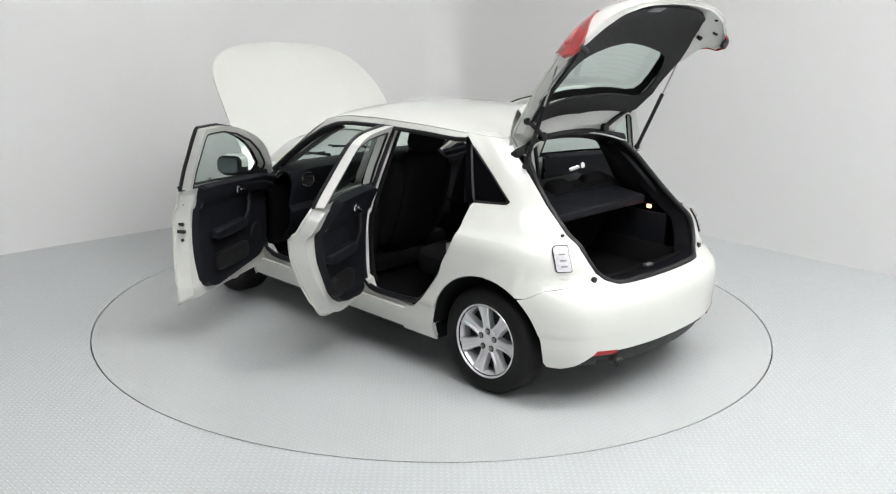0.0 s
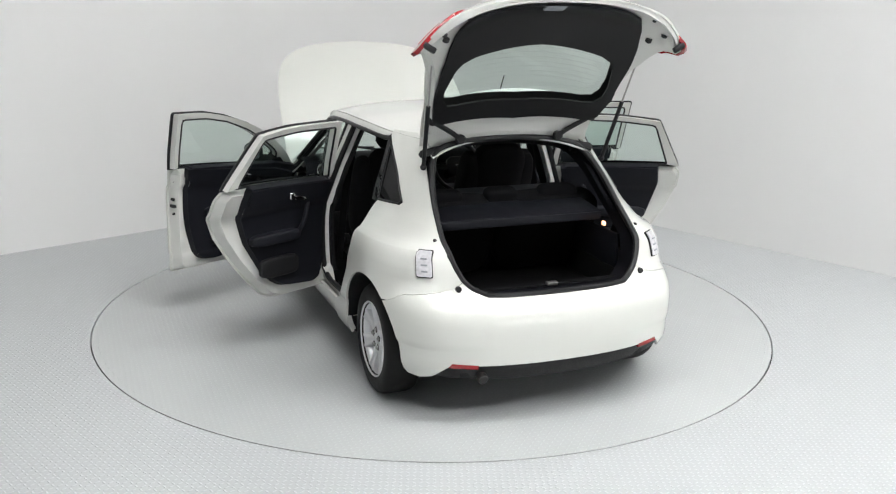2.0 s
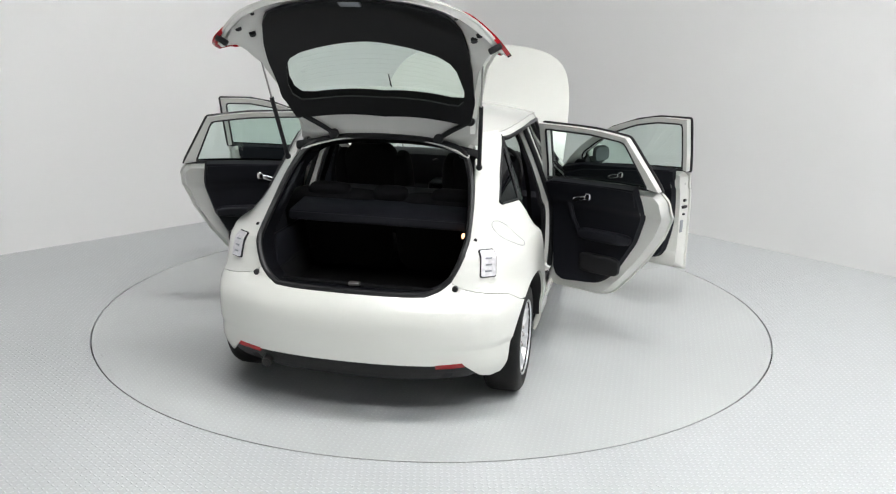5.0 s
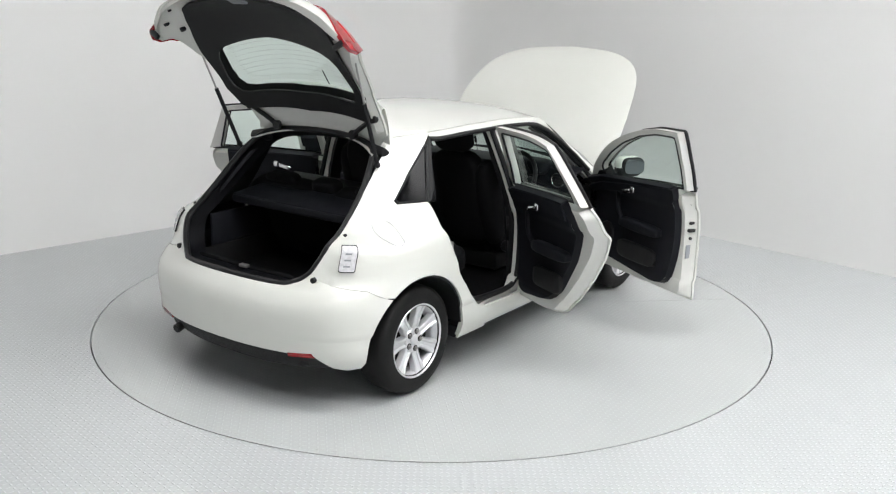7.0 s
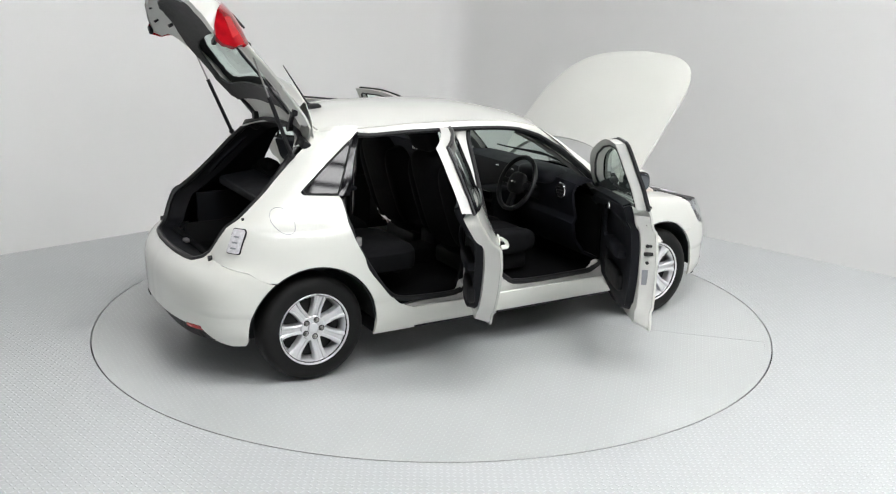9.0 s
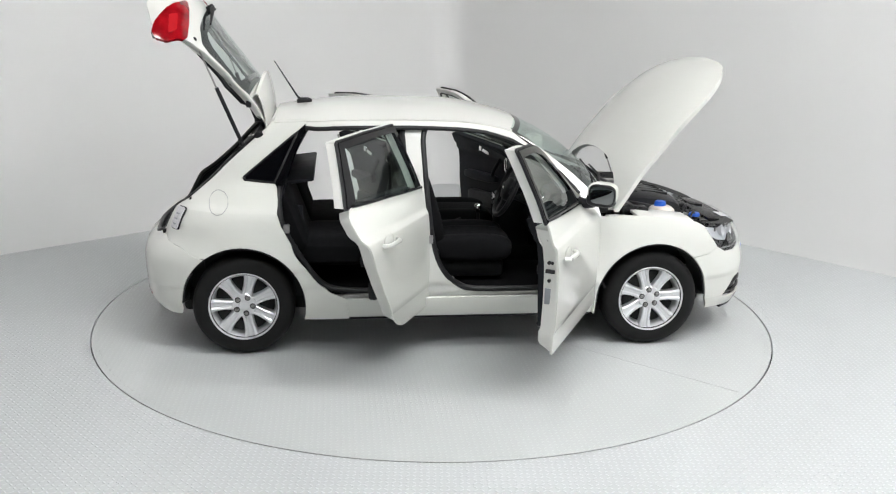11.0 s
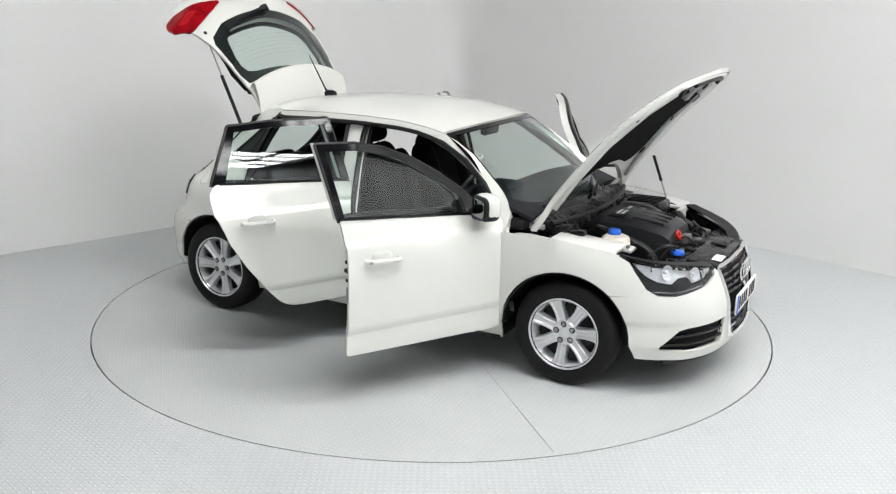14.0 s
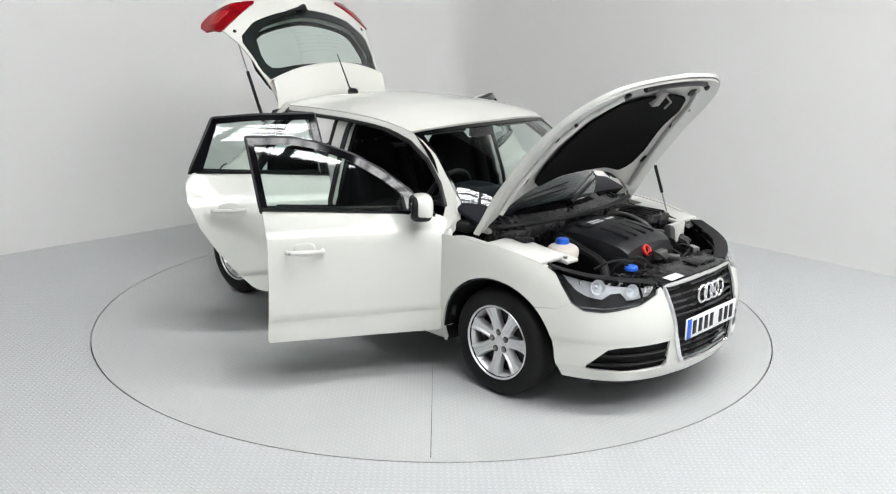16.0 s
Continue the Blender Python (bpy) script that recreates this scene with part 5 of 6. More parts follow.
        # inner sill strip under the glass
        ws = [(-0.875, 0.98), (-0.25, 0.96), (-0.235, 1.028), (-0.60, 1.052), (-0.88, 1.060)] if kind == "r" else [(-0.09, 0.96), (0.60, 0.93), (0.76, 0.90), (0.765, 0.94), (0.60, 0.985), (-0.10, 1.028)]
        on_door(d, sg, "inner_sill", sheet(dense(ws, 0.05), XZ, 0.06, 0.045, offset=-0.082), TRIM, "black strip below the door glass")
        # belt line strip
        zs = [(-0.165, 1.002), (0.2, 0.978), (0.55, 0.948), (0.775, 0.922)] if kind == "f" else [(-0.965, 1.038), (-0.6, 1.028), (-0.18, 1.003)]
        P = [at(x, z) + Vector((0, 0.002, 0)) for x, z in [(a + (c - a) * k / 6, b + (e - b) * k / 6) for (a, b), (c, e) in zip(zs, zs[1:]) for k in range(7)]]
        on_door(d, sg, "belt_strip", tube(P, 0.009, 6), GLOSS, "gloss black belt line strip")
        if kind == "f":
            # black sail panel inside the window's front corner, and the mirror
            on_door(d, sg, "sail_panel", sheet([(0.60, 0.955), (0.595, 1.02), (0.655, 1.02), (0.755, 0.93), (0.75, 0.92)], XZ, 0.05, 0.07, offset=-0.004), BLACK, "black triangular sail panel")
            c = at(0.665, 0.945)
            on_door(d, sg, "mirror_arm", tube(catmull([c + Vector((0, -0.01, -0.005)), c + Vector((0.0, 0.05, -0.012)), c + Vector((-0.01, 0.10, 0.01))], 4), [0.03] * 9, 8), BLACK, "black mirror foot")
            mc = Vector((0.66, 0.90, 1.0))
            on_door(d, sg, "mirror_housing", blob(mc, (0.12, 0.175, 0.135), 0.62, Matrix.Rotation(radians(10), 4, "Z")), WHITE, "white door mirror housing")
            on_door(d, sg, "mirror_base", blob(mc + Vector((-0.004, -0.005, -0.035)), (0.116, 0.172, 0.08), 0.6, Matrix.Rotation(radians(10), 4, "Z")), BLACK, "black lower mirror shell")
            b = blob(mc + Vector((-0.044, 0.006, 0.0)), (0.045, 0.165, 0.122), 0.6, Matrix.Rotation(radians(10), 4, "Z"))
            on_door(d, sg, "mirror_rim", b, BLACK, "black mirror rim")
            b = blob(mc + Vector((-0.066, 0.009, 0.0)), (0.006, 0.142, 0.10), 0.5, Matrix.Rotation(radians(10), 4, "Z"))
            on_door(d, sg, "mirror_glass", b, MIRROR, "mirror glass")

# ---- tailgate fittings (built shut) ----
def on_gate(name, bm, m, label="", parent=None):
    return part(name, bm, m, parent or tailgate, label)


gi = gate_in(0.082)
on_gate("pull_grip", joined(rbox(gi(0.03, 0.815), (0.02, 0.11, 0.06), 0.008, Matrix.Rotation(radians(20), 4, "Y"))), GREYT, "grey recessed pull grip")
for sg in (1, -1):
    on_gate("lamp_buffer", rbox(gate_in(0.052)(sg * 0.68, 0.80), (0.03, 0.07, 0.025), 0.008, Matrix.Rotation(radians(sg * 30), 4, "Z")), RUBBER, "black rubber buffer")
    on_gate("gate_plug", disc(gate_in(0.062)(sg * 0.60, 0.82), 0.016, 0.012, Matrix.Rotation(radians(50), 4, "Y")), RUBBER, "black plug")
    on_gate("gate_plug", disc(gate_in(0.068)(sg * 0.56, 0.90), 0.017, 0.018, Matrix.Rotation(radians(50), 4, "Y")), RUBBER, "black plug")
    on_gate("gate_plug", disc(gate_in(0.056)(sg * 0.50, 0.755), 0.010, 0.012, Matrix.Rotation(radians(50), 4, "Y")), RUBBER, "small black plug")
wp = on_gate("rear_wiper", tube([gate(0.0, 0.965) + Vector((-0.03, 0, 0.02)), gate(-0.16, 0.985) + Vector((-0.03, 0, 0.02)), gate(-0.33, 1.0) + Vector((-0.02, 0, 0.02))], [0.014, 0.010, 0.006], 8), BLACK, "black rear wiper")
on_gate("wiper_boss", disc(gate(0.0, 0.962) + Vector((-0.012, 0, 0.01)), 0.03, 0.045, Matrix.Rotation(radians(50), 4, "Y")), BLACK, "")
rings = joined(*[torus(gate(y, 0.87) + Vector((-0.006, 0, 0)), 0.034, 0.005, Matrix.Rotation(radians(75), 4, "Y"), 20, 6) for y in (-0.066, -0.022, 0.022, 0.066)])
on_gate("badge", rings, CHROME, "chrome ring badge")
on_gate("heater_wires", joined(*[tube([gate(y, z) + Vector((0.006, 0, 0)) for y in np.linspace(-0.42, 0.42, 9)], 0.0005, 4) for z in np.linspace(1.02, 1.19, 9)]), GREYT, "fine heater wires in the glass")

# antenna
an = part("roof_antenna", tube([(-0.90, 0.0, 1.415), (-0.93, 0.0, 1.445), (-1.07, 0.01, 1.665)], [0.012, 0.006, 0.0028], 8), BLACK, car, "slim black roof antenna")
part("antenna_foot", blob((-0.885, 0.0, 1.412), (0.10, 0.045, 0.05), 0.8), BLACK, an)

# ---- bonnet fittings ----
def under(x, y, d=0.055):
    return bon(x, y) - Vector((0, 0, d))


for y in (0.46, -0.46):
    # solid dark blobs give the shade of cut-outs in the frame
    part("bonnet_recess_shade", blob(under(0.98, y * 0.75, 0.048), (0.05, 0.09, 0.01), 0.8), DARKM, bonnet, "dark blob painted as shade of a bonnet frame cut-out")
    part("bonnet_recess_shade", blob(under(0.66, y * 1.22, 0.045), (0.06, 0.035, 0.012), 0.8), DARKM, bonnet, "dark blob painted as shade of a bonnet frame cut-out")
    part("bonnet_recess_shade", blob(under(0.36, y * 1.25, 0.045), (0.06, 0.035, 0.012), 0.8), DARKM, bonnet, "dark blob painted as shade of a bonnet frame cut-out")
    part("bonnet_buffer", disc(under(1.04, y * 0.85, 0.05), 0.016, 0.02), RUBBER, bonnet, "black rubber buffer")
    part("bonnet_buffer", disc(under(0.80, y * 1.2, 0.045), 0.010, 0.012), RUBBER, bonnet, "black rubber buffer")
    rib = tube([under(x, y * k, 0.044) for x, k in ((0.14, 1.36), (0.35, 1.34), (0.6, 1.26), (0.85, 1.10), (1.0, 0.80))], 0.016, 8)
    part("bonnet_rib", rib, INNER, bonnet, "white pressed stiffening rib")
part("front_seal", tube([under(1.085 + 0.03 * (1 - (y / 0.3) ** 2), y, 0.05) for y in np.linspace(-0.3, 0.3, 9)], 0.016, 6), RUBBER, bonnet, "black front rubber strip")
part("bonnet_catch", joined(rbox(under(0.97, 0.0, 0.065), (0.10, 0.07, 0.035), 0.008), tube([under(1.0, 0.02, 0.07), under(0.98, 0.05, 0.11), under(0.93, 0.05, 0.12)], 0.006)), STEEL, bonnet, "steel bonnet catch")
for sg in (1, -1):
    part("bonnet_hinge", joined(rbox((0.965, sg * 0.66, 0.845), (0.14, 0.035, 0.03), 0.008), rbox((1.0, sg * 0.66, 0.885), (0.12, 0.02, 0.03), 0.008, Matrix.Rotation(radians(-45), 4, "Y"))), INNER, car, "white bonnet hinge")
    part("scuttle_corner", rbox((0.885, sg * 0.71, 0.86), (0.13, 0.10, 0.06), 0.02), BLACK, car, "black scuttle corner cover")
a, b = Vector((1.37, 0.60, 0.83)), Vector((1.265, 0.60, 1.10))
st = part("bonnet_strut", tube([a.lerp(b, 0.4), b], 0.010, 8), BLACK, car, "black gas strut holding the bonnet")
part("strut_rod", tube([a, a.lerp(b, 0.45)], 0.005, 8), STEEL, st)

# ---- engine bay ----
part("engine_bay_tray", joined(rbox((1.40, 0, 0.46), (1.05, 1.10, 0.06), 0.02), rbox((0.92, 0, 0.66), (0.05, 1.30, 0.36), 0.02)), BAY, car, "dark engine bay floor")
# scuttle and cowl
cow = []
for y in np.linspace(-0.66, 0.66, 17):
    w = 1 - (y / 0.72) ** 2
    cow.append([Vector((0.86 + 0.22 * w, y, 0.895)), Vector((0.93 + 0.22 * w, y, 0.865)), Vector((0.99 + 0.16 * w, y, 0.868 + 0.012 * math.cos(9 * y))), Vector((1.03 + 0.12 * w, y, 0.86)), Vector((1.06 + 0.10 * w, y, 0.78)), Vector((1.06 + 0.10 * w, y, 0.60))])
part("scuttle_panel", loft(cow, 0.008), BAY, car, "black plastic scuttle panel")
part("scuttle_seal", tube([(1.04 + 0.12 * (1 - (y / 0.72) ** 2), y, 0.868) for y in np.linspace(-0.64, 0.64, 15)], 0.014, 8), RUBBER, car, "black rubber scuttle seal")
for y0, y1 in ((-0.50, 0.02), (0.0, 0.50)):
    wpp = part("windscreen_wiper", tube([screen(y0 / 0.70, 0.97) + Vector((0.02, 0, 0.02)), screen((y0 + y1) / 1.4, 0.90) + Vector((0.02, 0, 0.03)), screen(y1 / 0.70, 0.86) + Vector((0.02, 0, 0.025))], [0.012, 0.008, 0.005], 8), BLACK, car, "black windscreen wiper")
    part("wiper_blade", tube([screen(y0 / 0.70 + 0.12, 0.90) + Vector((0.012, 0, 0.014)), screen(y1 / 0.70 + 0.1, 0.80) + Vector((0.012, 0, 0.014))], 0.006, 6), RUBBER, wpp)
part("bulkhead_box", joined(rbox((1.06, -0.56, 0.79), (0.20, 0.16, 0.13), 0.025), rbox((1.20, -0.58, 0.79), (0.10, 0.10, 0.09), 0.02)), BAY, car, "black box beside the bulkhead")
ec = empty("engine_cover", car)
rows = []
for x, z, w in ((1.13, 0.745, 0.25), (1.14, 0.80, 0.25), (1.18, 0.825, 0.24), (1.30, 0.828, 0.24), (1.45, 0.815, 0.235), (1.57, 0.79, 0.22), (1.605, 0.765, 0.21), (1.615, 0.69, 0.21)):
    rows.append([Vector((x, 0.03 + k * w, z - (0.012 if abs(k) > 0.9 else 0) - (0.10 if abs(k) > 0.97 else 0) * 0 + d)) for k, d in ((-1.04, -0.09), (-1, -0.012), (-0.92, 0), (-0.5, 0.004), (0, 0.006), (0.5, 0.004), (0.92, 0), (1, -0.012), (1.04, -0.09))])
part("cover_shell", loft(rows, 0.01), mat("dark_grey_plastic", (0.013, 0.0135, 0.016), 0.36, vary=0.1, scale=25, bump=0.25, bscale=500), ec, "dark grey moulded engine cover")
for k in range(4):
    y = -0.10 + k * 0.085
    part("cover_groove", rbox((1.46, y, 0.819 - 0.0), (0.19, 0.022, 0.022), 0.008, Matrix.Rotation(radians(6), 4, "Y")), BLACK, ec)
part("cover_badge", rbox((1.275, 0.03, 0.838), (0.10, 0.36, 0.006), 0.002), BLACK, ec)
part("cover_letters", joined(rbox((1.29, -0.02, 0.843), (0.020, 0.11, 0.004), 0.001), rbox((1.26, -0.02, 0.843), (0.016, 0.11, 0.004), 0.001), rbox((1.275, 0.12, 0.843), (0.018, 0.07, 0.004), 0.001)), LABEL, ec, "pale lettering bars")
part("engine_block", joined(rbox((1.40, 0.03, 0.62), (0.46, 0.50, 0.22), 0.03), rbox((1.62, 0.05, 0.58), (0.12, 0.45, 0.14), 0.03)), BLACK, car, "dark engine block")
wb = part("washer_bottle", blob((1.385, -0.47, 0.765), (0.16, 0.15, 0.10), 0.7), BOTTLE, car, "milky white washer bottle")
part("bottle_cap", lathe([(0, 0.03), (0.03, 0.03), (0.036, 0.022), (0.038, 0.0), (0, 0.0)], 20, Matrix.Translation((1.375, -0.465, 0.81))), BLUE, wb, "blue screw cap")
oc = part("filler_neck", tube([(1.68, -0.27, 0.60), (1.69, -0.27, 0.695)], 0.026, 12), BLACK, car, "black filler neck")
part("filler_cap", lathe([(0, 0.022), (0.030, 0.022), (0.037, 0.014), (0.038, 0.0), (0, 0)], 20, Matrix.Translation((1.69, -0.27, 0.695))), BLUE, oc, "blue filler cap")
dp = part("dipstick_handle", torus((1.625, -0.02, 0.745), 0.026, 0.010, Matrix.Rotation(radians(60), 4, "Y"), 16, 6), REDP, car, "red dipstick ring")
part("dipstick_tube", tube([(1.62, -0.02, 0.72), (1.60, -0.02, 0.60)], 0.007), STEEL, dp)
bt = part("battery_cover", rbox((1.28, 0.46, 0.76), (0.26, 0.26, 0.15), 0.025), BAY, car, "black battery cover")
part("cover_ribs", joined(*[rbox((1.28, 0.37 + 0.045 * k, 0.838), (0.20, 0.018, 0.01), 0.003) for k in range(5)]), BLACK, bt)
part("air_hose", tube(catmull([(1.58, 0.30, 0.72), (1.50, 0.42, 0.76), (1.46, 0.52, 0.72), (1.56, 0.56, 0.66)], 5), 0.035, 10), RUBBER, car, "black air hose")
part("air_hose", tube(catmull([(1.20, -0.26, 0.78), (1.35, -0.30, 0.76), (1.52, -0.30, 0.70), (1.60, -0.36, 0.62)], 5), 0.026, 10), RUBBER, car, "black air hose")
part("bay_cable", tube(catmull([(1.66, -0.40, 0.66), (1.72, -0.2, 0.68), (1.72, 0.05, 0.66), (1.70, 0.3, 0.69), (1.58, 0.5, 0.72)], 6), 0.008, 6), RUBBER, car, "black wiring loom")
part("bay_cable", tube(catmull([(1.14, 0.25, 0.80), (1.18, 0.38, 0.86), (1.30, 0.56, 0.83), (1.46, 0.60, 0.78)], 6), 0.008, 6), RUBBER, car, "black wiring loom")
part("bay_cable", tube(catmull([(1.56, -0.42, 0.70), (1.62, -0.33, 0.74), (1.66, -0.14, 0.70), (1.62, -0.10, 0.66)], 6), 0.007, 6), RUBBER, car, "black wiring loom")
for c, z in (((1.64, 0.10, 0.70), (0.05, 0.09, 0.05)), ((1.50, 0.36, 0.72), (0.10, 0.03, 0.10)), ((1.15, 0.36, 0.83), (0.06, 0.05, 0.03))):
    part("alloy_bracket", rbox(c, z, 0.007), STEEL, car, "bright alloy bracket")
for sg in (1, -1):
    part("strut_mount", joined(disc((1.20, sg * 0.56, 0.74), 0.07, 0.03), disc((1.20, sg * 0.56, 0.76), 0.02, 0.03)), STEEL if sg == 1 else BLACK, car, "suspension strut mount")
    wg = sheet(S([(0.93, 0.836), (1.0, 0.838), (1.2, 0.825), (1.38, 0.80), (1.50, 0.775), (1.50, 0.755), (1.38, 0.78), (1.2, 0.80), (0.93, 0.815)]), lambda u, z: side(u, z) - Vector((0, (0.84 - z) * 0 + 0.03, 0.004)), 0.06, 0.07)
    part("wing_ledge", wg if sg == 1 else mirrored(wg), INNER, car, "white inner wing ledge")
part("inner_wing_rail", joined(rbox((1.30, -0.67, 0.797), (0.36, 0.22, 0.02), 0.006, Matrix.Rotation(radians(6), 4, "Y")), rbox((1.47, -0.56, 0.765), (0.10, 0.10, 0.02), 0.006, Matrix.Rotation(radians(8), 4, "Y"))), INNER, car, "white inner wing rail")
random.seed(5)
for k in range(12):
    y0 = -0.42 + 0.075 * k
    x0 = 1.70 + 0.03 * math.sin(2.1 * k)
    part("bay_connector", rbox((x0, y0, 0.665 + 0.02 * math.cos(1.7 * k)), (0.045 + 0.02 * (k % 3), 0.035 + 0.012 * (k % 2), 0.035), 0.006, Matrix.Rotation(0.5 * math.sin(k), 4, "Z")), (BAY, BLACK, STEEL)[k % 3], car, ("black plug", "black clip", "dull metal clip")[k % 3])
for k in range(5):
    y0 = -0.36 + 0.16 * k
    P = catmull([(1.60 + 0.03 * random.random(), y0, 0.68), (1.66, y0 + 0.05 * random.random(), 0.72 + 0.02 * random.random()), (1.70, y0 + 0.10, 0.69), (1.74, y0 + 0.13, 0.65)], 5)
    part("bay_cable", tube(P, 0.006, 6), RUBBER, car, "black wiring loom")
part("coolant_pipe", tube(catmull([(1.10, 0.28, 0.80), (1.22, 0.32, 0.83), (1.36, 0.33, 0.81), (1.48, 0.30, 0.76)], 6), 0.012, 8), STEEL, car, "thin metal pipe beside the engine cover")
for y, x in ((-0.62, 1.06), (-0.60, 1.50), (0.60, 1.50), (0.62, 1.10)):
    part("bay_bolt", disc((x, y, 0.815 if x < 1.3 else 0.785), 0.011, 0.012), STEEL, car, "steel bolt head")
part("inner_wing_rail", joined(rbox((1.30, 0.67, 0.797), (0.36, 0.22, 0.02), 0.006, Matrix.Rotation(radians(6), 4, "Y")), rbox((1.50, 0.50, 0.735), (0.03, 0.16, 0.12), 0.006)), INNER, car, "white inner wing rail")
# slam panel with a label
part("slam_panel", joined(rbox((1.845, 0, 0.672), (0.18, 0.70, 0.035), 0.012, Matrix.Rotation(radians(5), 4, "Y")), rbox((1.74, 0.0, 0.655), (0.05, 1.0, 0.05), 0.012), rbox((1.84, 0.18, 0.695), (0.09, 0.22, 0.012), 0.005, Matrix.Rotation(radians(5), 4, "Y")), rbox((1.75, 0, 0.50), (0.04, 1.0, 0.3), 0.01)), BAY, car, "black plastic slam panel")
part("slam_label", rbox((1.905, -0.20, 0.689), (0.055, 0.13, 0.003), 0.001, Matrix.Rotation(radians(5), 4, "Y")), LABEL, car, "white printed data label")

# ---- front face ----
GR = [("f", 0.0, 0.675), ("f", 0.335, 0.668), ("f", 0.33, 0.60), ("f", 0.295, 0.40), ("f", 0.262, 0.295), ("f", 0.235, 0.262), ("f", 0.0, 0.25)]
gp = S(GR, 0.025)
half = sheet(gp, side, 0.04, 0.012, offset=-0.045)
grille = part("grille", joined(mirrored(half), half), DARKM, car, "black radiator grille with chrome surround")
zg = [0.645, 0.612, 0.579, 0.546, 0.513, 0.38, 0.347, 0.314, 0.281]
for z in zg:
    w = np.interp(z, [0.25, 0.295, 0.40, 0.60, 0.67], [0.235, 0.26, 0.292, 0.325, 0.33])
    P = [side(u_front(abs(y), z), z) for y in np.linspace(-w, w, 17)]
    P = [Vector((p.x - 0.012, y, p.z)) for p, y in zip(P, np.linspace(-w, w, 17))]
    part("grille_bar", tube(P, 0.0095, 8, flat=0.7), SATIN, grille, "gloss black grille bar")
rim = [side(u, z) + Vector((0.004, 0, 0)) for u, z in gp]
edge_half = [p for p in rim if p.y > 0.002]
loopp = edge_half + [Vector((p.x, -p.y, p.z)) for p in reversed(edge_half)]
part("grille_surround", tube(loopp, 0.012, 8, closed=True), CHROME, grille, "chrome grille surround")
br = []
for y in (-0.087, -0.029, 0.029, 0.087):
    br.append(torus((2.022 - abs(y) * 0.05, y, 0.60), 0.044, 0.0075, Matrix.Rotation(radians(88), 4, "Y"), 24, 8))
part("badge", joined(*br), CHROME, grille, "four chrome rings")
npf = part("number_plate", rbox((2.036, 0, 0.445), (0.012, 0.52, 0.112), 0.004), PLATEW, car, "white front number plate")
part("plate_band", rbox((2.0425, -0.238, 0.445), (0.003, 0.040, 0.108), 0.001), BLUE, npf, "blue band")
for y in (-0.185, -0.125, -0.065, -0.008, 0.09, 0.15, 0.205):
    part("plate_bar", rbox((2.0425, y, 0.445), (0.003, 0.036, 0.075), 0.001), BLACK, npf, "dark character bar")
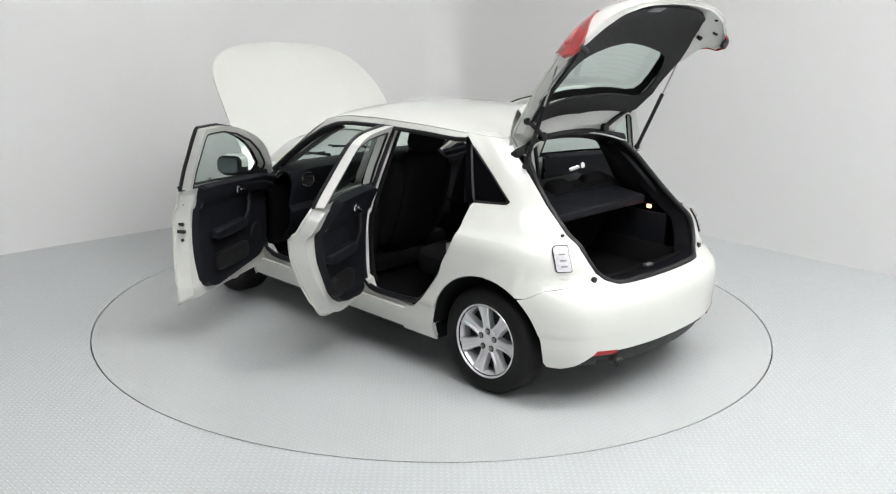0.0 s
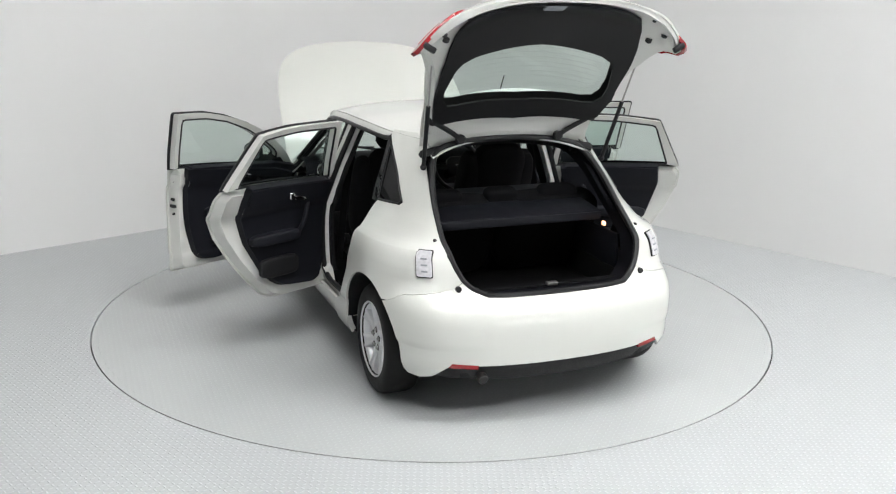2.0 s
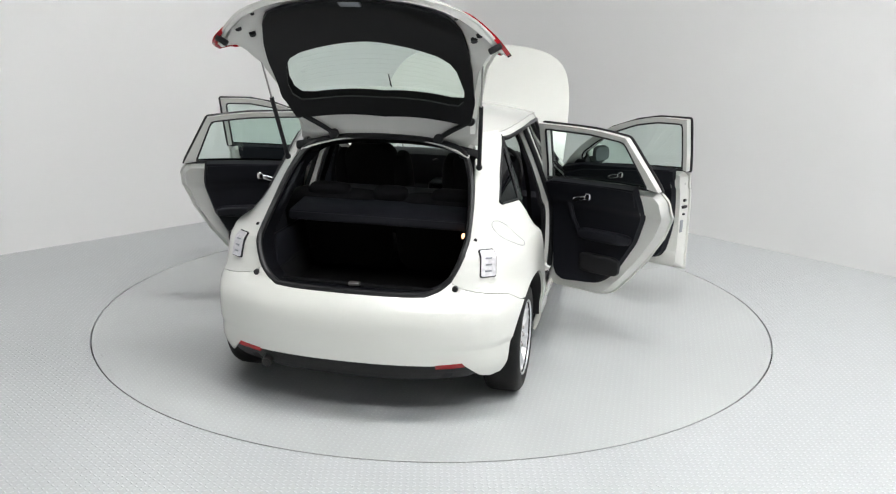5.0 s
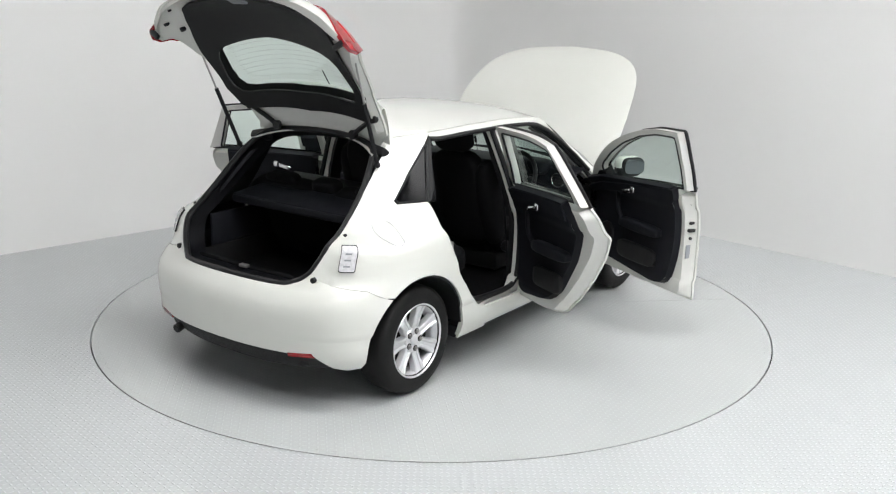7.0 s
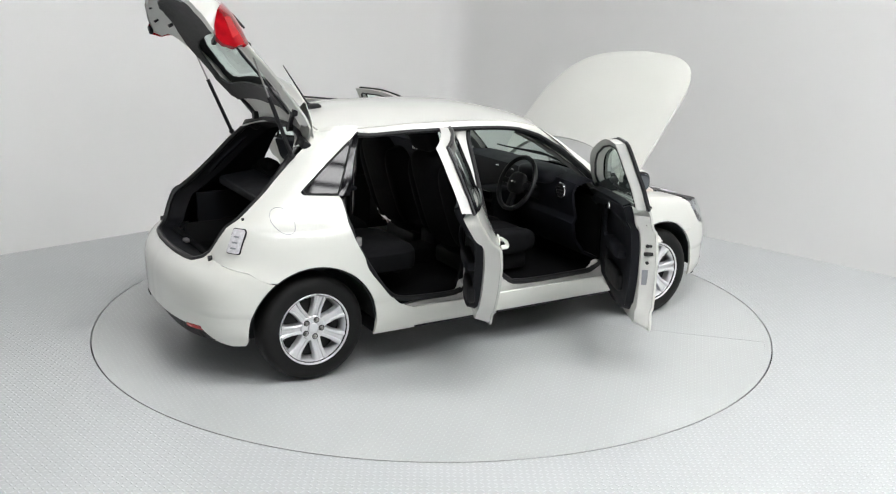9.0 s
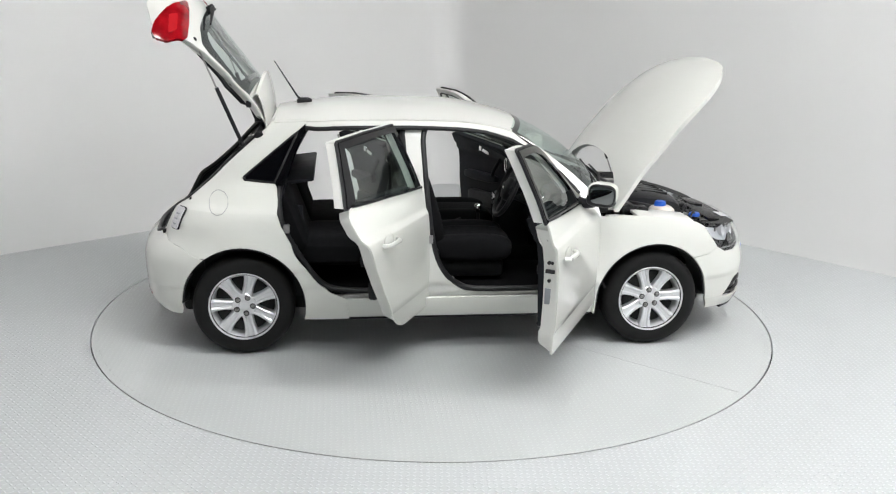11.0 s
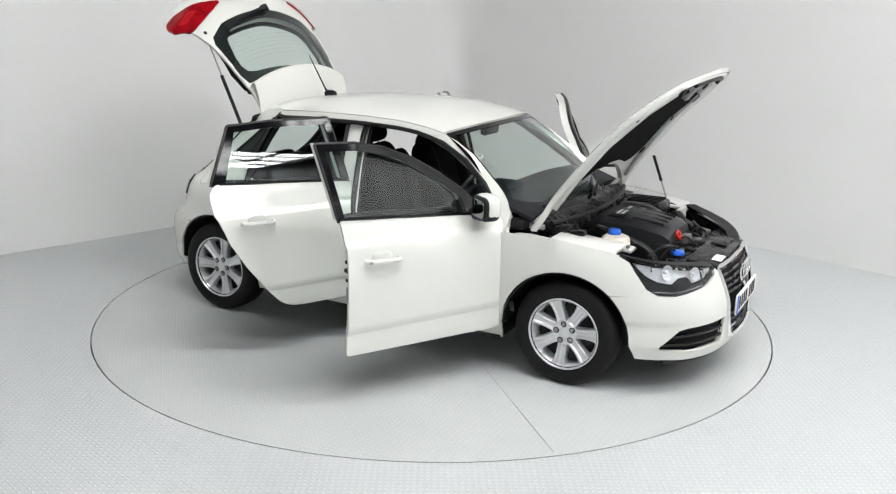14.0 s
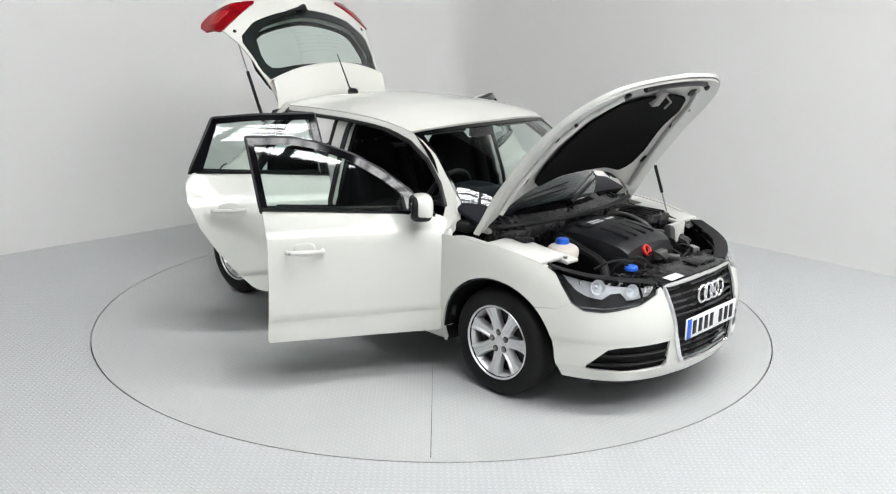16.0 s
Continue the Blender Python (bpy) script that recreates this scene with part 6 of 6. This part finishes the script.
# side vents
for sg in (1, -1):
    vp = [("f", 0.33, 0.398), ("f", 0.61, 0.395), ("f", 0.66, 0.382), ("f", 0.72, 0.295), ("f", 0.72, 0.264), ("f", 0.60, 0.252), ("f", 0.36, 0.253), ("f", 0.335, 0.28)]
    b = sheet(S(vp, 0.025), side, 0.04, 0.012, offset=-0.03)
    vt = part("side_vent", b if sg == 1 else mirrored(b), BLACK, car, "black slatted bumper vent")
    for z in (0.300, 0.348):
        ye = np.interp(z, [0.28, 0.295, 0.38], [0.72, 0.715, 0.655])
        P = [side(u_front(y, z), z) - Vector((0.012, 0.004, 0)) for y in np.linspace(0.35, ye, 9)]
        b = tube(P, 0.010, 8)
        part("vent_slat", b if sg == 1 else mirrored(b), GLOSS, vt)
    # headlamp: dark housing, chrome reflectors, clear lens
    hl = [(1.53, 0.775), (1.60, 0.758), (1.70, 0.738), (1.80, 0.72), ("f", 0.45, 0.70), ("f", 0.362, 0.688), ("f", 0.36, 0.655), ("f", 0.40, 0.625), ("f", 0.50, 0.592), (1.80, 0.565), (1.72, 0.568), (1.665, 0.60), (1.61, 0.68)]
    pl = S(hl, 0.02)
    b = sheet(pl, side, 0.03, 0.02, offset=-0.07)
    h = part("headlamp", b if sg == 1 else mirrored(b), GLOSS, car, "clear-lensed headlamp with dark housing")
    wall_ = [[side(u, z) - Vector((d * 0.75, d * 0.65, 0)) for d in (0.004, 0.08)] for u, z in pl + pl[:1]]
    b = loft(wall_, 0.004)
    part("lamp_bezel", b if sg == 1 else mirrored(b), BLACK, h)
    b = sheet(S([(1.585, 0.748), (1.70, 0.728), (1.80, 0.710), ("f", 0.45, 0.690), ("f", 0.378, 0.678), ("f", 0.376, 0.660), ("f", 0.41, 0.645), ("f", 0.50, 0.634), (1.80, 0.634), (1.72, 0.650), (1.66, 0.682)], 0.02), side, 0.03, 0.006, offset=-0.052)
    part("lamp_bowl", b if sg == 1 else mirrored(b), SILVER, h, "bright silver lamp bowl")
    for y, z, r in ((0.655, 0.682, 0.040), (0.515, 0.658, 0.036)):
        p = side(u_front(y, z), z) - Vector((0.034, 0.024, 0))
        M = Matrix.Translation(p) @ Matrix.Rotation(radians(32), 4, "Z") @ Matrix.Rotation(radians(78), 4, "Y")
        b = lathe([(0.010, -0.03), (r * 0.6, -0.018), (r * 0.9, 0.002), (r, 0.008)], 20, M)
        part("reflector", b if sg == 1 else mirrored(b), SILVER, h, "bright round reflector")
        b = blob(p + Vector((-0.008, 0, 0)), (0.026, 0.018, 0.018), 1)
        part("bulb", b if sg == 1 else mirrored(b), LAMPW, h)
    # dark masks between the bowls and along the base
    for msk in ([("f", 0.615, 0.665), ("f", 0.570, 0.668), ("f", 0.555, 0.64), ("f", 0.555, 0.605), ("f", 0.64, 0.605), ("f", 0.66, 0.635)], [("f", 0.462, 0.690), ("f", 0.450, 0.690), ("f", 0.458, 0.62), ("f", 0.470, 0.62)],
                [(1.655, 0.622), (1.72, 0.607), (1.80, 0.600), ("f", 0.50, 0.612), ("f", 0.40, 0.638), ("f", 0.40, 0.628), ("f", 0.50, 0.594), (1.80, 0.568), (1.72, 0.571)]):
        b = sheet(S(msk, 0.02), side, 0.03, 0.006, offset=-0.030)
        part("lamp_mask", b if sg == 1 else mirrored(b), GLOSS, h, "gloss black lamp mask")
    for y, z, hh in ((0.435, 0.660, 0.045), (0.415, 0.660, 0.042), (0.396, 0.660, 0.034), (0.60, 0.700, 0.018), (0.56, 0.694, 0.018), (0.70, 0.705, 0.030)):
        p = side(u_front(y, z), z) - Vector((0.030, 0.012, 0))
        b = rbox(p, (0.016, 0.016, hh), 0.006, Matrix.Rotation(radians(30), 4, "Z"))
        part("indicator", b if sg == 1 else mirrored(b), CHROME, h, "bright lamp reflector strip")
    P = [side(u, z) - Vector((0.012, 0.01, 0)) for u, z in S([(1.70, 0.592), (1.80, 0.586), ("f", 0.50, 0.604)], 0.02)]
    b = tube(P[: len(P) // 2 + 1], 0.0022, 6)
    part("lamp_brow", b if sg == 1 else mirrored(b), CHROME, h)
    b = sheet(pl, side, 0.03, 0, offset=0.0)
    part("lens", b if sg == 1 else mirrored(b), LENS, h, "clear plastic lens")
part("front_lip", tube([side(u_front(abs(y), 0.20), 0.20).xz.to_3d() * 0 + Vector((side(u_front(abs(y), 0.20), 0.20).x - 0.02, y, 0.195)) for y in np.linspace(-0.66, 0.66, 21)], 0.014, 6), BLACK, car, "black lower lip")


def motions():
    OFF = Vector((0.0258, 0.0126, 0))
    walk(turntable, [(t, pose(0, 0, 0, 0, 0, a)) for t, a in TURN])
    walk(car, [(t, pose(0, 0, 0, 0, 0, a) @ Matrix.Translation(OFF)) for t, a in TURN])


motions()
